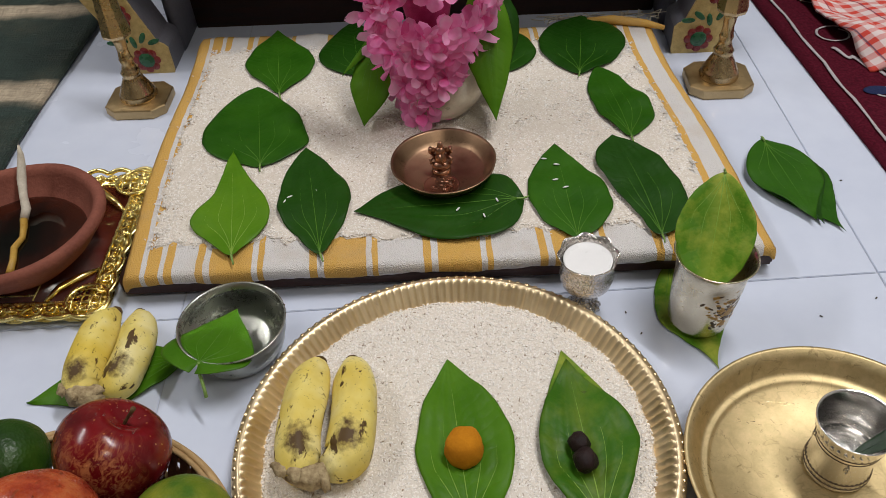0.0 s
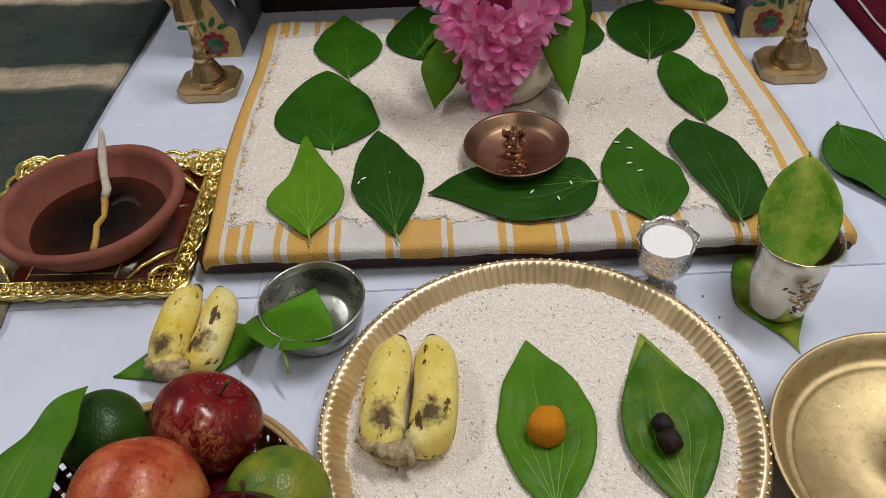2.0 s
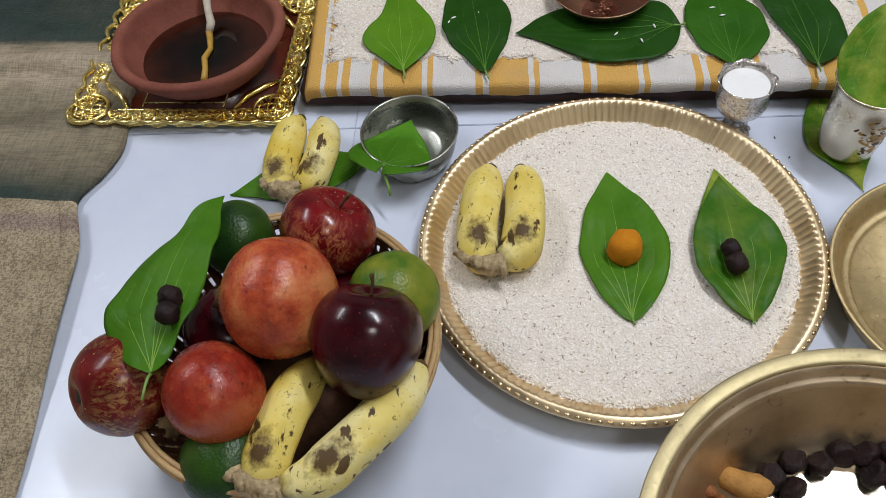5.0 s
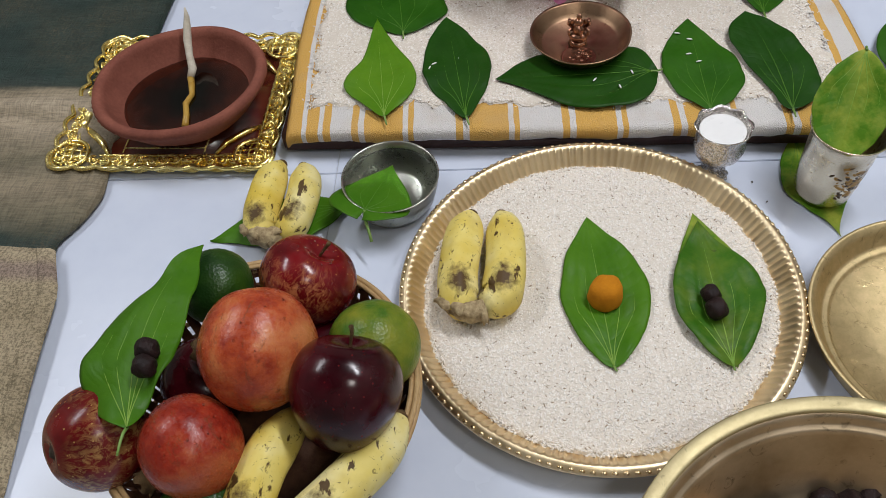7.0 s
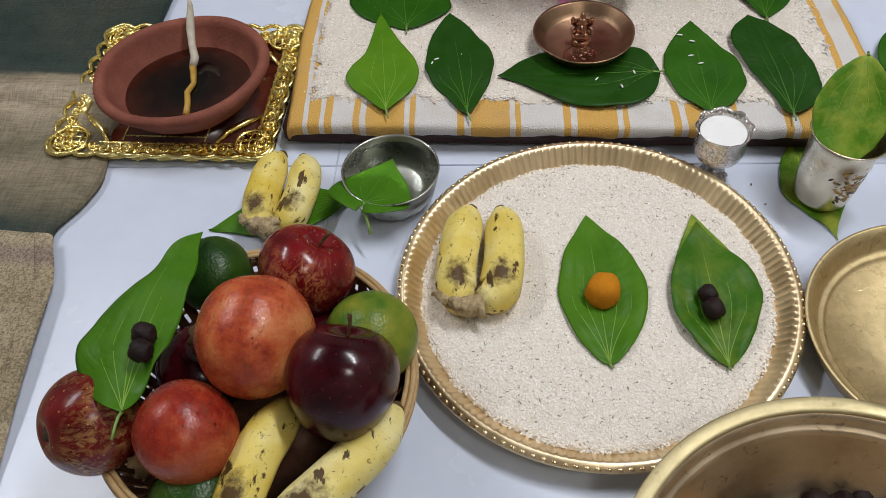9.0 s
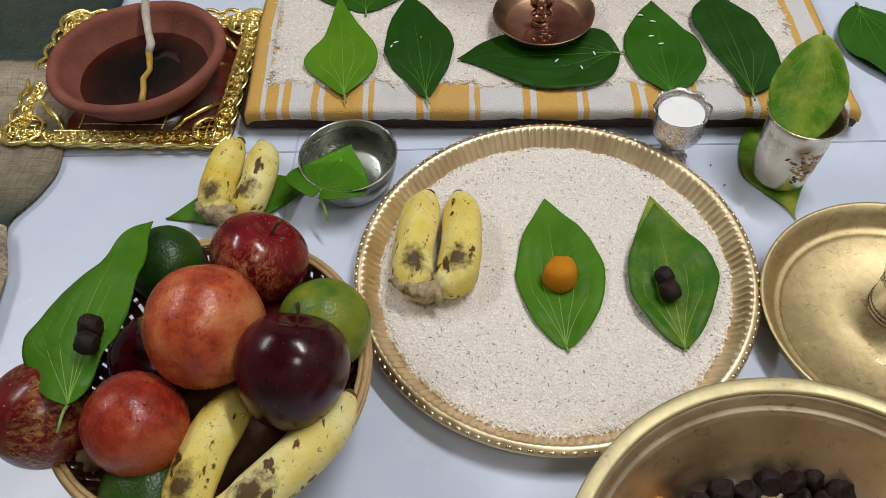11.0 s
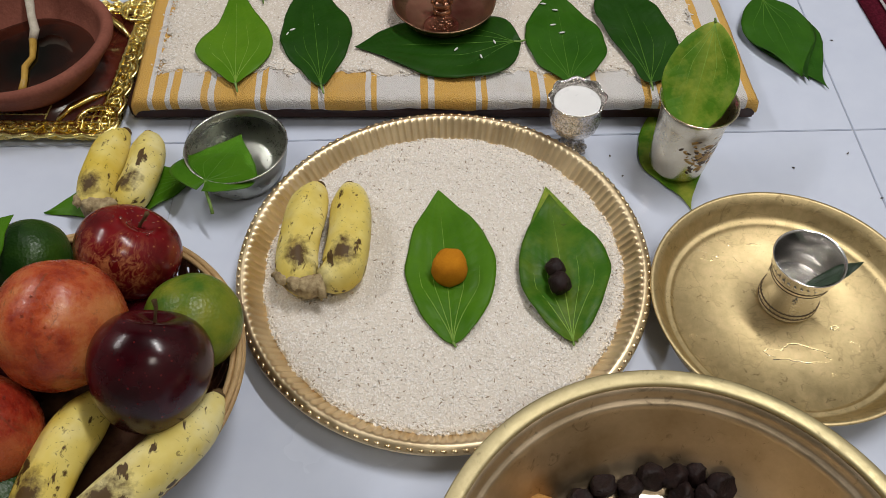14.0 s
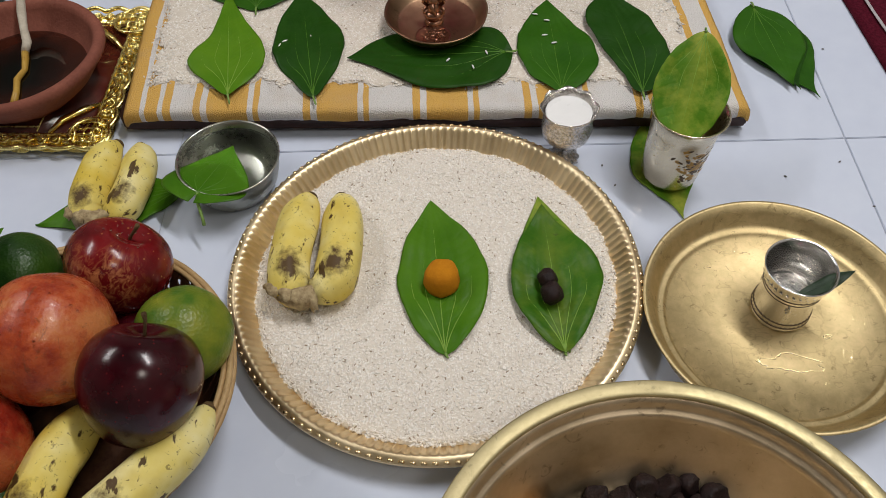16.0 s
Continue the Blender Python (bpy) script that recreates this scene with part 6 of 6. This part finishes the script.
def plate_leaves():
    leaf("betel_leaf", (0.0195, 0.244, 0.0185), (0.0, 0.401, 0.0195), 0.079, "leaf_mid", "green betel leaf lying on the rice with a turmeric cone", seed=21, vein="vein_light", stalk=0.004, wave=0.0025, vr=0.0006, puff=0.0014,
         left=(11, 23, 31, 34, 30, 24, 12), right=(14, 28, 38, 42, 39, 31, 14))
    leaf("betel_leaf", (0.1130, 0.248, 0.0185), (0.0985, 0.396, 0.0225), 0.075, "leaf_patched", "dark green betel leaf on the rice, holding two nuts", seed=22, vein="vein_light", stalk=0.004, wave=0.003, cup=0.003, vr=0.0006, puff=0.0017,
         left=(11, 25, 34, 35, 32, 24, 11), right=(11, 24, 34, 40, 38, 27, 10))
    leaf("betel_leaf", (0.1150, 0.253, 0.0165), (0.0955, 0.408, 0.0190), 0.066, "leaf_yellow", "yellow-green betel leaf lying under a darker one on the rice", p=0.48, seed=26, side=0.003, stalk=0.004, wave=0.001, veins=3)
    prof = [(0, 0), (0.0140, 0), (0.0150, 0.003), (0.0146, 0.009), (0.0136, 0.015), (0.0118, 0.0195), (0.0076, 0.0224), (0, 0.0230)]
    c = part("turmeric_cone", rough_up(lathe(prof, 40), 0.0014, 110, 2), "turmeric")
    c.matrix_basis = pose(0.0140, 0.3110, 0.0195)
    tagged(c, "rounded cone of orange turmeric paste on a betel leaf", "turmeric")


def floor_leaves():
    leaf("betel_leaf", (0.347, 0.700, 0.003), (0.386, 0.561, 0.003), 0.076, "leaf_deep", "green betel leaf at the bottom of a floor stack", p=0.40, sharp=1.5, side=0.004, seed=23, stalk=0.012)
    leaf("betel_leaf", (0.342, 0.698, 0.006), (0.368, 0.570, 0.006), 0.076, "leaf_dark", "green betel leaf in a small stack on the floor", p=0.40, sharp=1.5, seed=24, stalk=0.010, wave=0.002)
    leaf("betel_leaf", (0.343, 0.700, 0.009), (0.360, 0.572, 0.009), 0.074, "leaf_deep", "green betel leaf on top of a small stack on the floor", p=0.42, sharp=1.3, seed=25, stalk=0.010, lobe=0.004, wave=0.002)


def crumbs():
    bm = rough_up(ball(0.0009, 8, 6, sc=(1.7, 1, 0.5)), 0.0003, 500, 2)
    me = mesh_of(bm, "crumb")
    me.materials.append(M["crumb"])
    for k, (x, y) in enumerate(((0.408, 0.640), (0.385, 0.475), (0.160, 0.465), (0.330, 0.455), (0.402, 0.420), (0.170, 0.440), (0.262, 0.735), (-0.155, 0.485))):
        o = new("crumb", me)
        o.matrix_basis = pose(x, y, 0.0008, 0, 0, 47 * k)
        tagged(o, "tiny dark crumb on the white floor tiles", "crumb", "crumbs on the floor")


# ---- mats beside the altar ----
def green_mat():
    bm = bmesh.new()
    nx, ny = 60, 150
    rows = []
    for j in range(ny + 1):
        y = 0.20 + 1.3 * j / ny
        e = -0.500 - 0.010 * max(0, min(1, (y - 0.5) / 0.2)) + 0.012 * math.exp(-((y - 0.43) / 0.04) ** 2) - 0.010 * math.exp(-((y - 0.365) / 0.02) ** 2) + 0.003 * math.sin(14 * y)
        row = []
        for i in range(nx + 1):
            x = -1.35 + (e + 1.35) * i / nx
            crease = abs(noise.noise(Vector((x * 3.5, y * 26, 2)))) + 0.5 * abs(noise.noise(Vector((x * 9, y * 60, 6))))
            band = math.exp(-((y - 0.555 - 0.01 * math.sin(9 * x)) / 0.012) ** 2) + 0.8 * math.exp(-((y - 0.515 + 0.006 * math.sin(12 * x)) / 0.006) ** 2) + 0.6 * math.exp(-((y - 0.583) / 0.004) ** 2)
            z = 0.0035 + (0.0085 * crease + 0.0075 * band) * (1 if i < nx else 0.2)
            row.append(bm.verts.new((x, y, z)))
        rows.append(row)
    for a, b in zip(rows, rows[1:]):
        for i in range(nx):
            bm.faces.new((a[i], a[i + 1], b[i + 1], b[i]))
    ob = part("floor_mat", bm, "green_mat")
    ob.modifiers.new("thickness", "SOLIDIFY").thickness = 0.003
    tagged(ob, "dark green silky mat with creased golden bands on the floor", "mat")


def burlap_cloth():
    def edge(y):
        return -0.508 + 0.135 * (0.355 - y) + 0.016 * min(1, max(0, (0.355 - y) / 0.05)) - 0.012 * max(0, (0.10 - y) / 0.5)
    bm = bmesh.new()
    nx, ny = 50, 90
    rows = []
    for j in range(ny + 1):
        f = j / ny
        row = []
        for i in range(nx + 1):
            g = i / nx
            y = -0.60 + 0.955 * f + 0.004 * math.sin(16 * g) * f - 0.010 * (1 - g) * f
            x = -1.33 + (edge(y) + 1.33) * g
            z = 0.0135 + 0.0025 * noise.noise(Vector((x * 9, y * 14, 3)))
            if f < 1 and g < 1:
                z += 0.0012 * noise.noise(Vector((x * 40, y * 40, 8)))
            if y < 0.18:
                z -= 0.0085 * min(1, (0.18 - y) / 0.06)
            row.append(bm.verts.new((x, y, z)))
        rows.append(row)
    for a, b in zip(rows, rows[1:]):
        for i in range(nx):
            bm.faces.new((a[i], a[i + 1], b[i + 1], b[i]))
    ob = part("burlap_cloth", bm, "burlap")
    ob.modifiers.new("thickness", "SOLIDIFY").thickness = 0.002
    tagged(ob, "coarse beige burlap cloth with a faded purple stripe on the mat", "cloth")
    bm = bmesh.new()
    rows = []
    for j in range(91):
        y = -0.59 + 0.943 * j / 90
        z = 0.0162 + 0.0025 * noise.noise(Vector((edge(y) * 9, y * 14, 3))) - (0.0085 * min(1, (0.18 - y) / 0.06) if y < 0.18 else 0)
        rows.append([bm.verts.new((edge(y) - w, y, z - d)) for w, d in ((0.0175, 0.0030), (0.0165, 0.0006), (0.015, -0.0004), (0.002, -0.0002), (-0.0015, 0.004))])
    for a, b in zip(rows, rows[1:]):
        for i in range(4):
            bm.faces.new((a[i], a[i + 1], b[i + 1], b[i]))
    part("hem", bm, "burlap", ob, "folded stitched hem")


def red_mat():
    def edge(y):
        return 0.458 - 0.115 * (y - 0.652)
    bm = bmesh.new()
    rows = []
    for j in range(41):
        y = 0.42 + 1.0 * j / 40
        rows.append([bm.verts.new((edge(y) + (1.5 - edge(y)) * (i / 24) ** 1.4, y, 0.0040 + 0.0015 * noise.noise(Vector((i * 0.6, y * 18, 5))))) for i in range(25)])
    for a, b in zip(rows, rows[1:]):
        for i in range(24):
            bm.faces.new((a[i], a[i + 1], b[i + 1], b[i]))
    ob = part("floor_mat", bm, "red_mat")
    ob.modifiers.new("thickness", "SOLIDIFY").thickness = 0.003
    tagged(ob, "maroon woven mat with white line pattern on the floor", "mat")

    def line(pts, r, name="woven_line", mat="red_mat_line"):
        b = tube([(x, y, 0.0) for x, y in pts], r, 6)
        for v in b.verts:
            v.co.z = 0.0052 + 0.25 * v.co.z + 0.0006
            v.co.x += 0.0012 * noise.noise(v.co * 260)
        part(name, b, mat, ob)
    line([(edge(y) + 0.023 + 0.0012 * math.sin(60 * y), y) for y in [0.44 + 0.02 * k for k in range(48)]], 0.0022)
    for cx, cy, rx, ry in ((0.500, 1.020, 0.030, 0.016), (0.492, 0.925, 0.026, 0.022), (0.512, 0.790, 0.020, 0.012), (0.520, 0.700, 0.026, 0.020), (0.510, 0.600, 0.022, 0.018), (0.56, 0.740, 0.02, 0.03)):
        line([(cx + rx * math.cos(q) * (1 - 0.05 * q), cy + ry * math.sin(q) * (1 - 0.05 * q)) for q in [k * 0.35 for k in range(22)]], 0.0015)
    line([(0.478 + 0.04 * s, 0.89 - 0.055 * s + 0.006 * math.sin(16 * s)) for s in [k / 20 for k in range(40)]], 0.0028)
    line([(0.490 + 0.05 * s, 0.865 - 0.05 * s + 0.008 * math.sin(12 * s)) for s in [k / 20 for k in range(40)]], 0.0022)
    bm = ball(0.017, 20, 8, sc=(1.0, 0.55, 0.05))
    m = part("motif", bm, "blue_motif", ob)
    m.location = (0.500, 0.795, 0.0058)


def checked_towel():
    bm = bmesh.new()
    uv = bm.loops.layers.uv.new("UVMap")
    nx, ny = 60, 40
    rows, uvs = [], {}
    for j in range(ny + 1):
        row = []
        for i in range(nx + 1):
            a, b = i / nx, j / ny
            x = 0.470 + 0.40 * a + 0.035 * (1 - b) * (1 - a)
            y = 1.06 - 0.225 * (1 - b) - 0.05 * a
            fold = abs(math.sin(a * 13 + 2.5 * b)) ** 1.5
            z = 0.006 + 0.030 * fold * (0.35 + 0.65 * math.sin(math.pi * min(1, b * 1.6 + 0.15))) + 0.006 * noise.noise(Vector((a * 9, b * 9, 1)))
            v = bm.verts.new((x + 0.006 * noise.noise(Vector((a * 6, b * 6, 9))), y, max(0.0065, z)))
            uvs[v] = (a * 1.1 + 0.2 * b, b * 0.9)
            row.append(v)
        rows.append(row)
    for a, b in zip(rows, rows[1:]):
        for i in range(nx):
            f = bm.faces.new((a[i], a[i + 1], b[i + 1], b[i]))
            for l in f.loops:
                l[uv].uv = uvs[l.vert]
    ob = part("checked_towel", bm, "check")
    ob.modifiers.new("thickness", "SOLIDIFY").thickness = 0.003
    tagged(ob, "crumpled red and white checked cotton towel on the mat", "towel")


wooden_board()
striped_cloth()
board_rice()
board_leaves()
rice_plate()
plate_rice()
plate_leaves()
side_plate()
brass_vessel()
vessel_contents()
small_plate()
steel_bowl()
tumbler()
milk_cup()
water_pot()
gilt_tray()
clay_lamp()
lamp_stand(-0.387, 0.829)
lamp_stand(0.322, 0.828)
painted_stool()
flower_pot()
fruit_basket()
fruit()
bananas()
floor_leaves()
crumbs()
green_mat()
burlap_cloth()
red_mat()
checked_towel()

# ---- floor tiles ----
TX, TY = 0.65, 0.60
tile = mesh_of(box(-TX / 2 + 0.0005, -TY / 2 + 0.0005, -0.008, TX / 2 - 0.0005, TY / 2 - 0.0005, 0.0, 0.0006), "tile", False)
tile.materials.append(M["tile"])
for i in range(-4, 3):
    for j in range(-4, 4):
        p = Matrix.Rotation(radians(3.2), 4, "Z") @ Vector(((i + 0.5) * TX, (j + 0.5) * TY, 0))
        x, y = p.x + 0.398, p.y + 0.507
        if -2.1 < x < 2.1 and -1.8 < y < 2.6:
            o = new("tile", tile)
            o.parent = floor
            o.matrix_basis = pose(x, y, 0, 0, 0, 3.2)
